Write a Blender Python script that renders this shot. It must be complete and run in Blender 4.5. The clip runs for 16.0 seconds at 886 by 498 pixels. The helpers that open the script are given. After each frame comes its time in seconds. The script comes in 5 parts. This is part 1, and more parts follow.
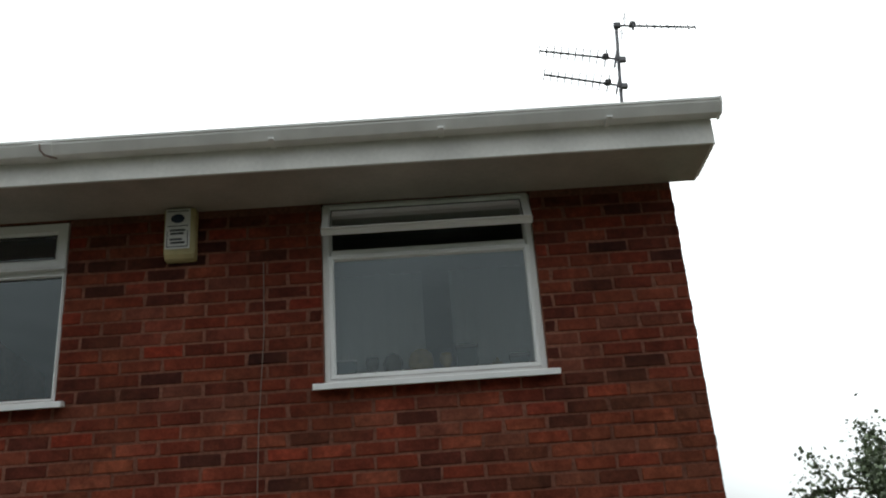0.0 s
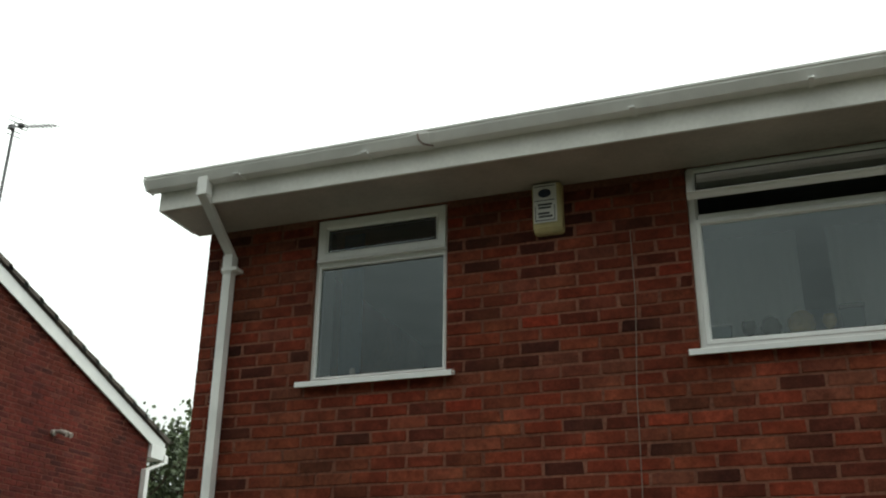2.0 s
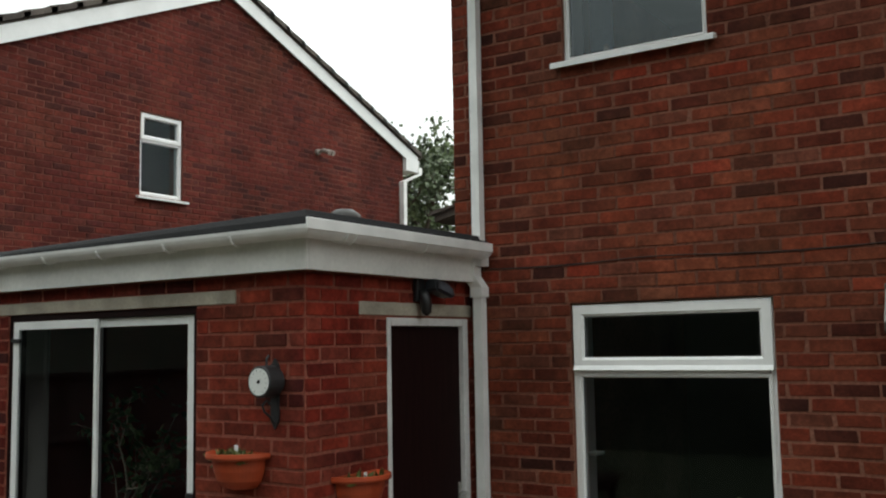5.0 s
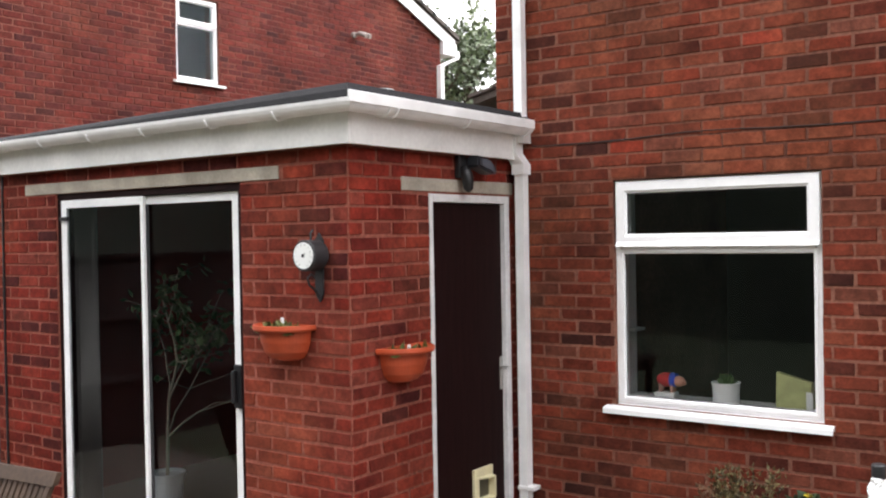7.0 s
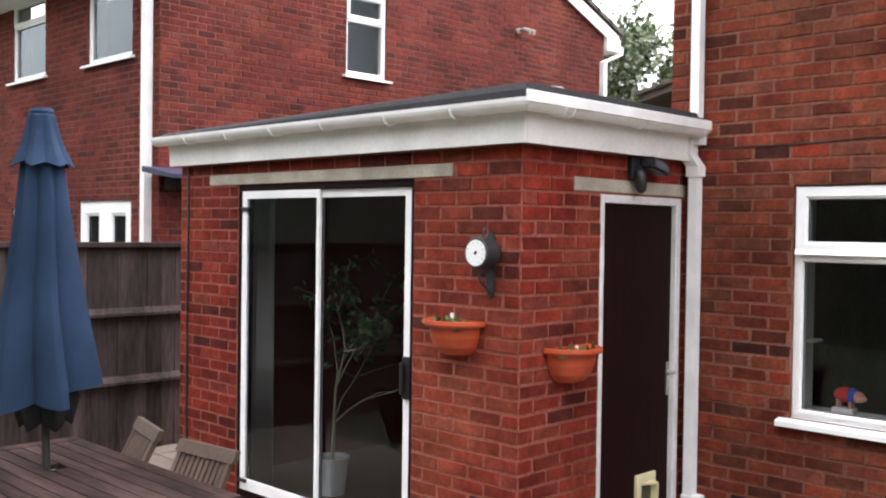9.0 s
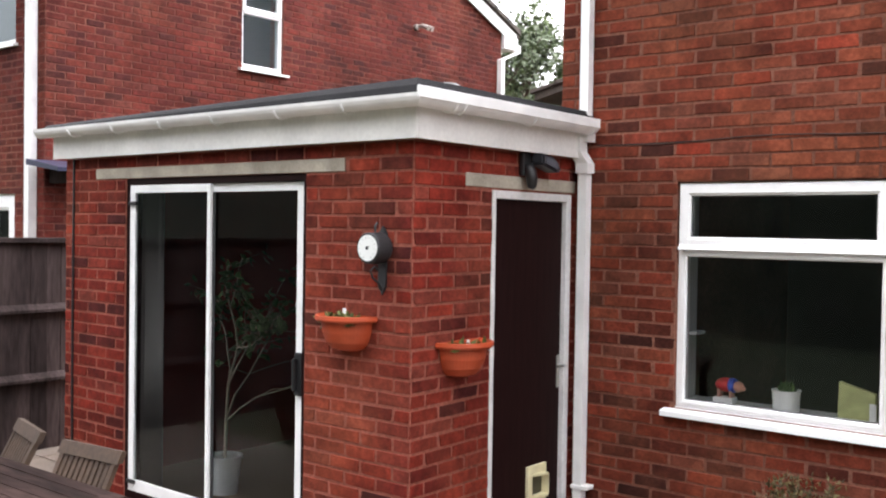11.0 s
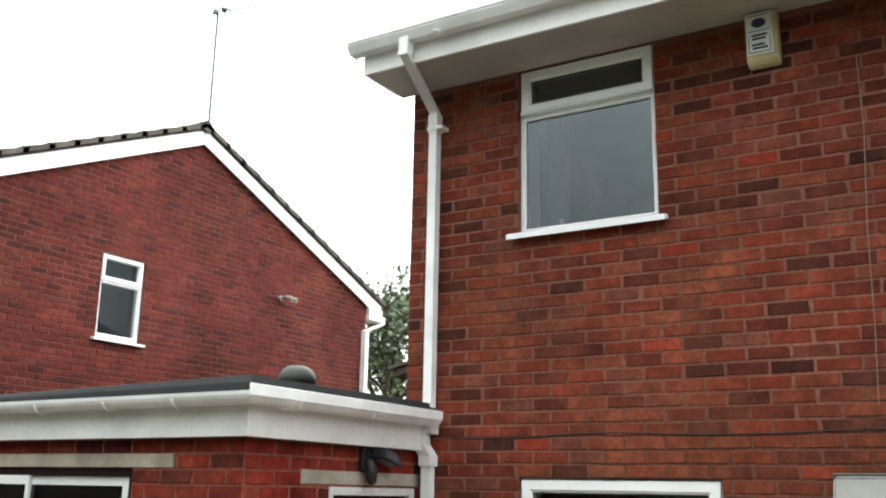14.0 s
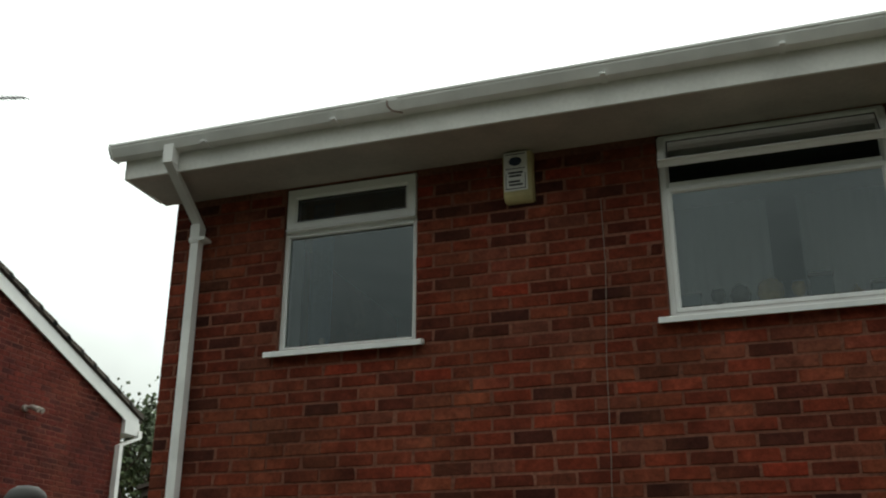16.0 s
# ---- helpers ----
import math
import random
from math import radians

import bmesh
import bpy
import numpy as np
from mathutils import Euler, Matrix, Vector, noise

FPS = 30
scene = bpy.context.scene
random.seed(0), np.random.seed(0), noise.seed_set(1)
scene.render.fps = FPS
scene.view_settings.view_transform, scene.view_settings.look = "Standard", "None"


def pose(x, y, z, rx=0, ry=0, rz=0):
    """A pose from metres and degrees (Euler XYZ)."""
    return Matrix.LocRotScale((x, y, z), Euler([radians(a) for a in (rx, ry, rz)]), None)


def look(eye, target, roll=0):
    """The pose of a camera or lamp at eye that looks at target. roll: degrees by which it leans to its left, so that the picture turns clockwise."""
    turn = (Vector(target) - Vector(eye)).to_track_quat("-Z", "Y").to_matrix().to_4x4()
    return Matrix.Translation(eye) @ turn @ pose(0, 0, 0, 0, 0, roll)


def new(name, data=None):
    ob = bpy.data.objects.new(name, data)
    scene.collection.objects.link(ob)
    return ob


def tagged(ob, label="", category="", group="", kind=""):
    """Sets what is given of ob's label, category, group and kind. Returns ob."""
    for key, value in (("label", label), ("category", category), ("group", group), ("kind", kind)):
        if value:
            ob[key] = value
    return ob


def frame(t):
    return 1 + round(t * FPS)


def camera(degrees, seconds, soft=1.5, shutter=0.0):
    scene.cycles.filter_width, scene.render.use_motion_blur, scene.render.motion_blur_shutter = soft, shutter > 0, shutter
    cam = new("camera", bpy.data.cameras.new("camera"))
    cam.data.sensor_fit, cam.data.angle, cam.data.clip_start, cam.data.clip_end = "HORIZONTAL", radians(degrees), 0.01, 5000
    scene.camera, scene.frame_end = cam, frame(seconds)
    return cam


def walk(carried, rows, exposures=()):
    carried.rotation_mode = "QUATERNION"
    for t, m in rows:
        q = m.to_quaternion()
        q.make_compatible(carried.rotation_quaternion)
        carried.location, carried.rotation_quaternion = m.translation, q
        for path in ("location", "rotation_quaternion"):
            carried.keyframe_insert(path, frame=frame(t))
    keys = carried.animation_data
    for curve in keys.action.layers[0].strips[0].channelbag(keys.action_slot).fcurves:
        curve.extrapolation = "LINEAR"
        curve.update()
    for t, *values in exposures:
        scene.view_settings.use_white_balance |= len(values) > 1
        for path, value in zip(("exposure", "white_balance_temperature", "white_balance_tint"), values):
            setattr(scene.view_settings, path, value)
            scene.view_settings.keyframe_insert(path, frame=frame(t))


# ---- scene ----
cam = camera(48.8, 16.0, soft=2.1)
# seconds, stops, kelvin and tint: the picture brightens, then warms, as the camera turns down to the garden
EXPOSURES = [(0.0, 0.32, 6550, 8), (1.0, 0.42, 6800, 2), (2.5, 0.36, 6900, 1), (3.5, -0.38, 6600, 6), (4.0, -0.4, 6600, 6), (4.5, -0.05, 6800, 2), (5.0, 0.55, 6750, 5), (7.3, 2.0, 6700, 18), (8.0, 2.05, 6600, 18), (10.3, 2.02, 6600, 18), (12.5, 2.18, 6700, 18),
             (13.5, 2.02, 6600, 12), (14.0, 1.75, 6600, 8), (15.0, 0.28, 6900, 1), (15.5, 0.06, 6900, 1), (16.0, 0.1, 6900, 1)]
PATH = [
    (0, (2.874, -5.046, 2.253), (2.917, -3.211, 3.047), -4.2),
    (0.5, (2.852, -5.058, 2.251), (2.698, -3.217, 3.016), -1.7),
    (1, (2.834, -5.078, 2.246), (2.542, -3.254, 3.013), -0.9),
    (1.5, (2.801, -5.094, 2.244), (2.339, -3.304, 3.006), -0.1),
    (2, (2.717, -5.136, 2.237), (2.087, -3.394, 2.989), 0.6),
    (2.5, (2.639, -5.172, 2.223), (1.92, -3.464, 2.975), 0.2),
    (3, (2.607, -5.194, 2.208), (1.802, -3.512, 2.933), -0.3),
    (3.5, (2.589, -5.219, 2.16), (1.598, -3.594, 2.773), -1.0),
    (4, (2.557, -5.206, 2.11), (1.464, -3.597, 2.58), -1.4),
    (4.5, (2.564, -5.195, 2.066), (1.457, -3.562, 2.394), -1.1),
    (5, (2.565, -5.18, 2.024), (1.461, -3.523, 2.219), -1.0),
    (5.2, (2.565, -5.176, 2.013), (1.47, -3.508, 2.154), -0.9),
    (7.3, (2.517, -5.193, 1.943), (1.309, -3.6, 1.906), -0.3),
    (7.5, (2.51, -5.209, 1.945), (1.249, -3.657, 1.924), 0.3),
    (8, (2.464, -5.249, 1.957), (1.091, -3.795, 1.921), 0.7),
    (8.2, (2.447, -5.26, 1.96), (1.04, -3.838, 1.921), 0.8),
    (10.3, (2.449, -5.273, 1.973), (1.088, -3.807, 1.949), 1.2),
    (10.5, (2.462, -5.264, 1.969), (1.135, -3.768, 1.942), 1.1),
    (11, (2.491, -5.242, 1.964), (1.236, -3.684, 1.921), 0.9),
    (11.5, (2.531, -5.211, 1.969), (1.339, -3.608, 1.875), 0.3),
    (12, (2.558, -5.172, 1.967), (1.422, -3.535, 1.797), -0.4),
    (12.3, (2.576, -5.153, 1.971), (1.462, -3.502, 1.764), -0.5),
    (12.5, (2.588, -5.141, 1.975), (1.485, -3.482, 1.799), -0.5),
    (13, (2.601, -5.122, 2.01), (1.502, -3.451, 2.029), 0.7),
    (13.5, (2.627, -5.121, 2.098), (1.584, -3.442, 2.402), 0.8),
    (14, (2.642, -5.136, 2.158), (1.62, -3.487, 2.642), 1.1),
    (14.5, (2.654, -5.138, 2.191), (1.64, -3.528, 2.809), 1.1),
    (15, (2.662, -5.149, 2.2), (1.684, -3.534, 2.858), 1.3),
    (15.5, (2.682, -5.122, 2.195), (1.841, -3.437, 2.87), 0.7),
    (16, (2.743, -5.056, 2.208), (2.149, -3.283, 2.918), 0.1),
]
walk(cam, [(t, look(eye, target, roll)) for t, eye, target, roll in PATH], exposures=EXPOSURES)


# ---- world and light ----
world = bpy.data.worlds.new("overcast_sky")
scene.world = world
world.use_nodes = True
wn, wl = world.node_tree.nodes, world.node_tree.links
wn.clear()
w_out, w_bg = wn.new("ShaderNodeOutputWorld"), wn.new("ShaderNodeBackground")
w_tex, w_sep = wn.new("ShaderNodeTexCoord"), wn.new("ShaderNodeSeparateXYZ")
w_ramp = wn.new("ShaderNodeMapRange")       # overcast sky: the zenith is brighter than the horizon
w_ramp.inputs["From Min"].default_value, w_ramp.inputs["From Max"].default_value = 0.0, 1.0
w_ramp.inputs["To Min"].default_value, w_ramp.inputs["To Max"].default_value = 0.32, 2.55
w_noise, w_cloud = wn.new("ShaderNodeTexNoise"), wn.new("ShaderNodeMapRange")
w_noise.inputs["Scale"].default_value, w_noise.inputs["Detail"].default_value = 2.2, 4.0
w_cloud.inputs["From Min"].default_value, w_cloud.inputs["From Max"].default_value = 0.36, 0.62
w_cloud.inputs["To Min"].default_value, w_cloud.inputs["To Max"].default_value = 0.62, 1.1
w_side, w_mul2 = wn.new("ShaderNodeMapRange"), wn.new("ShaderNodeMath")     # the cloud is thinner towards the sun
w_side.inputs["From Min"].default_value, w_side.inputs["From Max"].default_value = -1.0, 1.0
w_side.inputs["To Min"].default_value, w_side.inputs["To Max"].default_value = 0.36, 1.35
w_mul2.operation = "MULTIPLY"
w_mul, w_sky, w_mix = wn.new("ShaderNodeMath"), wn.new("ShaderNodeTexSky"), wn.new("ShaderNodeMix")
w_mul.operation = "MULTIPLY"
w_sky.sky_type, w_sky.sun_disc, w_sky.sun_elevation, w_sky.sun_rotation = "NISHITA", False, radians(55), radians(18)
w_mix.data_type, w_mix.blend_type = "RGBA", "MIX"
w_mix.inputs["Factor"].default_value = 0.02
w_mix.inputs["A"].default_value = (0.96, 1.0, 1.0, 1)
for a, b in ((w_tex.outputs["Generated"], w_sep.inputs[0]), (w_sep.outputs["Z"], w_ramp.inputs["Value"]), (w_tex.outputs["Generated"], w_noise.inputs["Vector"]),
             (w_noise.outputs["Fac"], w_cloud.inputs["Value"]), (w_ramp.outputs[0], w_mul.inputs[0]), (w_cloud.outputs[0], w_mul.inputs[1]),
             (w_sky.outputs[0], w_mix.inputs["B"]), (w_mix.outputs["Result"], w_bg.inputs["Color"]), (w_sep.outputs["Y"], w_side.inputs["Value"]), (w_mul.outputs[0], w_mul2.inputs[0]), (w_side.outputs[0], w_mul2.inputs[1]), (w_mul2.outputs[0], w_bg.inputs["Strength"]), (w_bg.outputs[0], w_out.inputs[0])):
    wl.new(a, b)
sun = new("sun", bpy.data.lights.new("sun", "SUN"))
sun.data.energy, sun.data.angle, sun.data.color = 0.5, radians(40), (1.0, 0.97, 0.93)
sun.matrix_basis = look((4, 12, 18), (0, 0, 2))


# ---- materials ----
def material(name, colour, rough=0.6, metal=0.0, grain=0.0, grain_size=40.0, stain=0.0, stain_size=2.0, bump=0.0, bump_size=60.0, spec=0.5, per_piece=0.0, stretch=(1, 1, 1), stain_colour=None):
    """A surface with variation at two scales, fine relief and, for pieces, a shade of each piece's own."""
    m = bpy.data.materials.new(name)
    m.use_nodes = True
    n, l = m.node_tree.nodes, m.node_tree.links
    b = n["Principled BSDF"]
    b.inputs["Roughness"].default_value, b.inputs["Metallic"].default_value = rough, metal
    b.inputs["Specular IOR Level"].default_value = spec
    co, mp = n.new("ShaderNodeTexCoord"), n.new("ShaderNodeMapping")
    mp.inputs["Scale"].default_value = stretch
    geo = n.new("ShaderNodeNewGeometry")
    l.new(geo.outputs["Position"], mp.inputs["Vector"])
    col = n.new("ShaderNodeRGB")
    col.outputs[0].default_value = (*colour, 1)
    last = col.outputs[0]

    def noise_at(size, detail=5.0):
        t = n.new("ShaderNodeTexNoise")
        t.inputs["Scale"].default_value, t.inputs["Detail"].default_value = size, detail
        l.new(mp.outputs[0], t.inputs["Vector"])
        return t.outputs["Fac"]

    def tinted(fac, amount, last, dark=None):
        r = n.new("ShaderNodeMapRange")
        r.inputs["From Min"].default_value, r.inputs["From Max"].default_value = 0.3, 0.7
        r.inputs["To Min"].default_value, r.inputs["To Max"].default_value = (0, amount) if dark else (1 - amount, 1 + amount)
        l.new(fac, r.inputs["Value"])
        x = n.new("ShaderNodeMix")
        x.data_type = "RGBA"
        if dark:
            x.blend_type = "MIX"
            l.new(r.outputs[0], x.inputs["Factor"])
            l.new(last, x.inputs["A"])
            x.inputs["B"].default_value = (*dark, 1)
        else:
            x.blend_type = "MULTIPLY"
            x.inputs["Factor"].default_value = 1
            l.new(last, x.inputs["A"])
            l.new(r.outputs[0], x.inputs["B"])
        return x.outputs["Result"]

    if per_piece:
        info, add, fr = n.new("ShaderNodeObjectInfo"), n.new("ShaderNodeMath"), n.new("ShaderNodeMath")
        add.operation, fr.operation = "ADD", "FRACT"
        l.new(info.outputs["Random"], add.inputs[0])
        l.new(geo.outputs["Random Per Island"], add.inputs[1])
        l.new(add.outputs[0], fr.inputs[0])
        r = n.new("ShaderNodeMapRange")
        r.inputs["To Min"].default_value, r.inputs["To Max"].default_value = 1 - per_piece, 1 + per_piece
        l.new(fr.outputs[0], r.inputs["Value"])
        x = n.new("ShaderNodeMix")
        x.data_type, x.blend_type = "RGBA", "MULTIPLY"
        x.inputs["Factor"].default_value = 1
        l.new(last, x.inputs["A"]), l.new(r.outputs[0], x.inputs["B"])
        last = x.outputs["Result"]
    if stain:
        last = tinted(noise_at(stain_size), stain, last, stain_colour)
    if grain:
        last = tinted(noise_at(grain_size), grain, last)
    l.new(last, b.inputs["Base Color"])
    if bump:
        bp = n.new("ShaderNodeBump")
        bp.inputs["Strength"].default_value, bp.inputs["Distance"].default_value = bump, 0.004
        l.new(noise_at(bump_size), bp.inputs["Height"])
        l.new(bp.outputs[0], b.inputs["Normal"])
    return m


def brick_material(name, ramp_rows, tan=0.4):
    """Fired clay: every brick takes its colour from the row of clay colours, with blotches and grit of its own."""
    m = material(name, (0.2, 0.06, 0.04), rough=0.92, bump=0.6, bump_size=90, spec=0.15)
    n, l = m.node_tree.nodes, m.node_tree.links
    b = n["Principled BSDF"]
    info, geo, add, fr = n.new("ShaderNodeObjectInfo"), n.new("ShaderNodeNewGeometry"), n.new("ShaderNodeMath"), n.new("ShaderNodeMath")
    add.operation, fr.operation = "ADD", "FRACT"
    l.new(info.outputs["Random"], add.inputs[0]), l.new(geo.outputs["Random Per Island"], add.inputs[1]), l.new(add.outputs[0], fr.inputs[0])
    ramp = n.new("ShaderNodeValToRGB")
    ramp.color_ramp.interpolation = "LINEAR"
    e = ramp.color_ramp.elements
    while len(e) < len(ramp_rows):
        e.new(0.5)
    for k, (p, c) in enumerate(ramp_rows):
        e[k].position, e[k].color = p, (*c, 1)
    l.new(fr.outputs[0], ramp.inputs[0])
    last = ramp.outputs[0]
    # broad patches of dusty, orange-tan weathering
    t, r, x = n.new("ShaderNodeTexNoise"), n.new("ShaderNodeMapRange"), n.new("ShaderNodeMix")
    t.inputs["Scale"].default_value, t.inputs["Detail"].default_value = 1.1, 6
    l.new(geo.outputs["Position"], t.inputs["Vector"]), l.new(t.outputs["Fac"], r.inputs["Value"]), l.new(r.outputs[0], x.inputs["Factor"])
    r.inputs["From Min"].default_value, r.inputs["From Max"].default_value, r.inputs["To Max"].default_value = 0.48, 0.75, tan
    x.data_type = "RGBA"
    l.new(last, x.inputs["A"])
    x.inputs["B"].default_value = (0.26, 0.098, 0.045, 1)
    last = x.outputs["Result"]
    for size, amount in ((0.8, 0.3), (4.5, 0.3), (14.0, 0.24), (38.0, 0.18), (120.0, 0.16)):
        t, r, x = n.new("ShaderNodeTexNoise"), n.new("ShaderNodeMapRange"), n.new("ShaderNodeMix")
        t.inputs["Scale"].default_value, t.inputs["Detail"].default_value = size, 4
        l.new(geo.outputs["Position"], t.inputs["Vector"])
        r.inputs["From Min"].default_value, r.inputs["From Max"].default_value = 0.3, 0.7
        r.inputs["To Min"].default_value, r.inputs["To Max"].default_value = 1 - amount, 1 + amount
        l.new(t.outputs["Fac"], r.inputs["Value"])
        x.data_type, x.blend_type = "RGBA", "MULTIPLY"
        x.inputs["Factor"].default_value = 1
        l.new(last, x.inputs["A"]), l.new(r.outputs[0], x.inputs["B"])
        last = x.outputs["Result"]
    l.new(last, b.inputs["Base Color"])
    return m


def glass_material(name, tint, ior=1.6):
    m = bpy.data.materials.new(name)
    m.use_nodes = True
    n, l = m.node_tree.nodes, m.node_tree.links
    n.clear()
    out, mix, tr, gl, fr = n.new("ShaderNodeOutputMaterial"), n.new("ShaderNodeMixShader"), n.new("ShaderNodeBsdfTransparent"), n.new("ShaderNodeBsdfGlossy"), n.new("ShaderNodeFresnel")
    tr.inputs[0].default_value, gl.inputs["Roughness"].default_value, fr.inputs["IOR"].default_value = (*tint, 1), 0.01, ior
    gl.inputs["Color"].default_value = (0.86, 0.97, 1.0, 1)
    l.new(fr.outputs[0], mix.inputs[0]), l.new(tr.outputs[0], mix.inputs[1]), l.new(gl.outputs[0], mix.inputs[2]), l.new(mix.outputs[0], out.inputs[0])
    return m


CLEAR = bpy.data.materials.new("clear_glass_body")
CLEAR.use_nodes = True
CLEAR.node_tree.nodes.clear()
c_out, c_tr = CLEAR.node_tree.nodes.new("ShaderNodeOutputMaterial"), CLEAR.node_tree.nodes.new("ShaderNodeBsdfTransparent")
CLEAR.node_tree.links.new(c_tr.outputs[0], c_out.inputs[0])
BRICK = brick_material("red_brick", [(0, (0.042, 0.0131, 0.00988)), (0.09, (0.0655, 0.0179, 0.012)), (0.2, (0.0882, 0.0206, 0.0126)), (0.38, (0.126, 0.0261, 0.0147)), (0.55, (0.16, 0.0296, 0.0155)), (0.7, (0.143, 0.0338, 0.019)), (0.82, (0.176, 0.0427, 0.0225)), (0.92, (0.126, 0.0413, 0.0267)), (1, (0.218, 0.0324, 0.0169))], tan=0.38)
BRICK_NEAR = brick_material("extension_brick", [(0, (0.0508, 0.0108, 0.0104)), (0.08, (0.0804, 0.0137, 0.0111)), (0.2, (0.115, 0.0154, 0.0111)), (0.4, (0.152, 0.0182, 0.0111)), (0.6, (0.176, 0.0205, 0.0124)), (0.78, (0.148, 0.0239, 0.0163)), (0.9, (0.164, 0.0331, 0.0222)), (1, (0.209, 0.0234, 0.0131))], tan=0.26)
BRICK_FAR = brick_material("neighbour_brick", [(0, (0.0519, 0.0147, 0.0143)), (0.2, (0.0868, 0.0175, 0.0151)), (0.6, (0.112, 0.021, 0.0157)), (0.9, (0.125, 0.0274, 0.02)), (1, (0.104, 0.0295, 0.0237))], tan=0.15)
MORTAR = material("mortar", (0.27, 0.12, 0.083), rough=0.95, grain=0.3, grain_size=45, stain=0.9, stain_size=1.1, stain_colour=(0.085, 0.034, 0.024), bump=0.5, bump_size=200, spec=0.1)
MORTAR_EXT = material("pale_mortar", (0.33, 0.11, 0.08), rough=0.95, grain=0.3, grain_size=45, stain=0.85, stain_size=1.6, stain_colour=(0.14, 0.05, 0.033), bump=0.5, bump_size=200, spec=0.1)
MORTAR_FAR = material("dull_mortar", (0.21, 0.085, 0.062), rough=0.95, grain=0.3, grain_size=45, stain=0.8, stain_size=1.0, stain_colour=(0.08, 0.028, 0.025), bump=0.5, bump_size=200, spec=0.1)
UPVC = material("white_upvc", (0.88, 0.89, 0.89), rough=0.35, grain=0.02, stain=0.06, stain_size=3)
UPVC_OLD = material("weathered_white_upvc", (0.8, 0.79, 0.765), rough=0.45, grain=0.04, stain=0.14, stain_size=2.5)
GUTTER = material("gutter_plastic", (0.85, 0.85, 0.84), rough=0.4, stain=0.12, stain_size=4)
PAINT = material("white_painted_wood", (0.68, 0.67, 0.66), rough=0.5, grain=0.08, stain=0.12, stain_size=6, bump=0.2)
ALUMINIUM = material("white_aluminium", (0.87, 0.88, 0.88), rough=0.35, stain=0.08, stain_size=5)
RUBBER = material("black_rubber", (0.012, 0.012, 0.013), rough=0.6)
BLACK = material("black_plastic", (0.015, 0.015, 0.017), rough=0.45, stain=0.2)
DARKWOOD = material("dark_stained_wood", (0.013, 0.004, 0.004), rough=0.6, spec=0.1, grain=0.25, grain_size=30, stretch=(1, 1, 0.1), bump=0.15)
LINTEL = material("concrete_lintel", (0.36, 0.32, 0.26), rough=0.9, grain=0.12, grain_size=60, stain=0.25, stain_size=5, bump=0.5)
FELT = material("roofing_felt", (0.013, 0.013, 0.015), rough=0.95, grain=0.35, grain_size=150, stain=0.3, bump=0.8, bump_size=200)
TILE = material("roof_tile", (0.085, 0.07, 0.06), rough=0.9, grain=0.3, grain_size=50, stain=0.35, per_piece=0.3, bump=0.6)
CONCRETE = material("patio_concrete", (0.155, 0.122, 0.098), rough=0.9, grain=0.18, grain_size=80, stain=0.35, stain_size=1.3, bump=0.6, per_piece=0.12)
PLASTER = material("interior_plaster", (0.45, 0.44, 0.42), rough=0.8, grain=0.05, stain=0.1)
PLASTER_RED = material("dark_red_plaster", (0.24, 0.045, 0.04), rough=0.8, grain=0.05, stain=0.15)
FLOORING = material("interior_carpet", (0.17, 0.13, 0.08), rough=0.95, grain=0.2, grain_size=200)
# Copies of one glazing; weaker reflection darkens patio, kitchen and some neighbour panes.
GLASS = glass_material("window_glass", (0.96, 0.98, 0.98), 2.25)
GLASS_LOW_REFLECT = glass_material("low_reflection_glass", (0.94, 0.94, 0.93), 1.48)
GLASS_FAR = glass_material("neighbour_glass", (0.8, 0.83, 0.83), 1.35)
FENCE = material("weathered_fence", (0.046, 0.034, 0.033), rough=0.95, spec=0.08, grain=0.3, grain_size=40, stain=0.55, stain_size=4, stretch=(1, 1, 0.15), bump=0.6, per_piece=0.3)


# ---- builders ----
BASES = {}


def thing(name, base=(0, 0, 0), label="", category="", group="", kind=""):
    """An Empty at the base of a thing; its parts are given in the world's metres."""
    ob = new(name)
    ob.location, ob.empty_display_size = base, 0.1
    BASES[ob.name] = Vector(base)
    return tagged(ob, label, category, group, kind)


def part(name, bm, mat, parent=None, label="", smooth=False, kind=""):
    """Links a bmesh, in the world's metres, as one mesh object under its thing or part."""
    base = BASES[parent.name] if parent else Vector((0, 0, 0))
    bmesh.ops.translate(bm, verts=bm.verts, vec=-base)
    me = bpy.data.meshes.new(name)
    bm.to_mesh(me)
    bm.free()
    if smooth:
        me.shade_smooth()
    for m in (mat if isinstance(mat, (list, tuple)) else [mat]):
        me.materials.append(m)
    ob = new(name, me)
    ob.parent = parent
    BASES[ob.name] = base
    return tagged(ob, label, kind=kind)


def box(x0, x1, y0, y1, z0, z1, bevel=0.0, bm=None):
    bm = bm or bmesh.new()
    m = Matrix.LocRotScale(((x0 + x1) / 2, (y0 + y1) / 2, (z0 + z1) / 2), None, (abs(x1 - x0), abs(y1 - y0), abs(z1 - z0)))
    vs = bmesh.ops.create_cube(bm, size=1, matrix=m)["verts"]
    if bevel:
        es = list({e for v in vs for e in v.link_edges})
        bmesh.ops.bevel(bm, geom=es, offset=bevel, segments=2, profile=0.5, affect="EDGES")
    return bm


def prism(outline, a0, a1, axis="x", bm=None):
    """An outline of (u, v) pulled along an axis: x takes (y, z), y takes (x, z), z takes (x, y)."""
    bm = bm or bmesh.new()
    at = {"x": lambda u, v, a: (a, u, v), "y": lambda u, v, a: (u, a, v), "z": lambda u, v, a: (u, v, a)}[axis]
    r0 = [bm.verts.new(at(u, v, a0)) for u, v in outline]
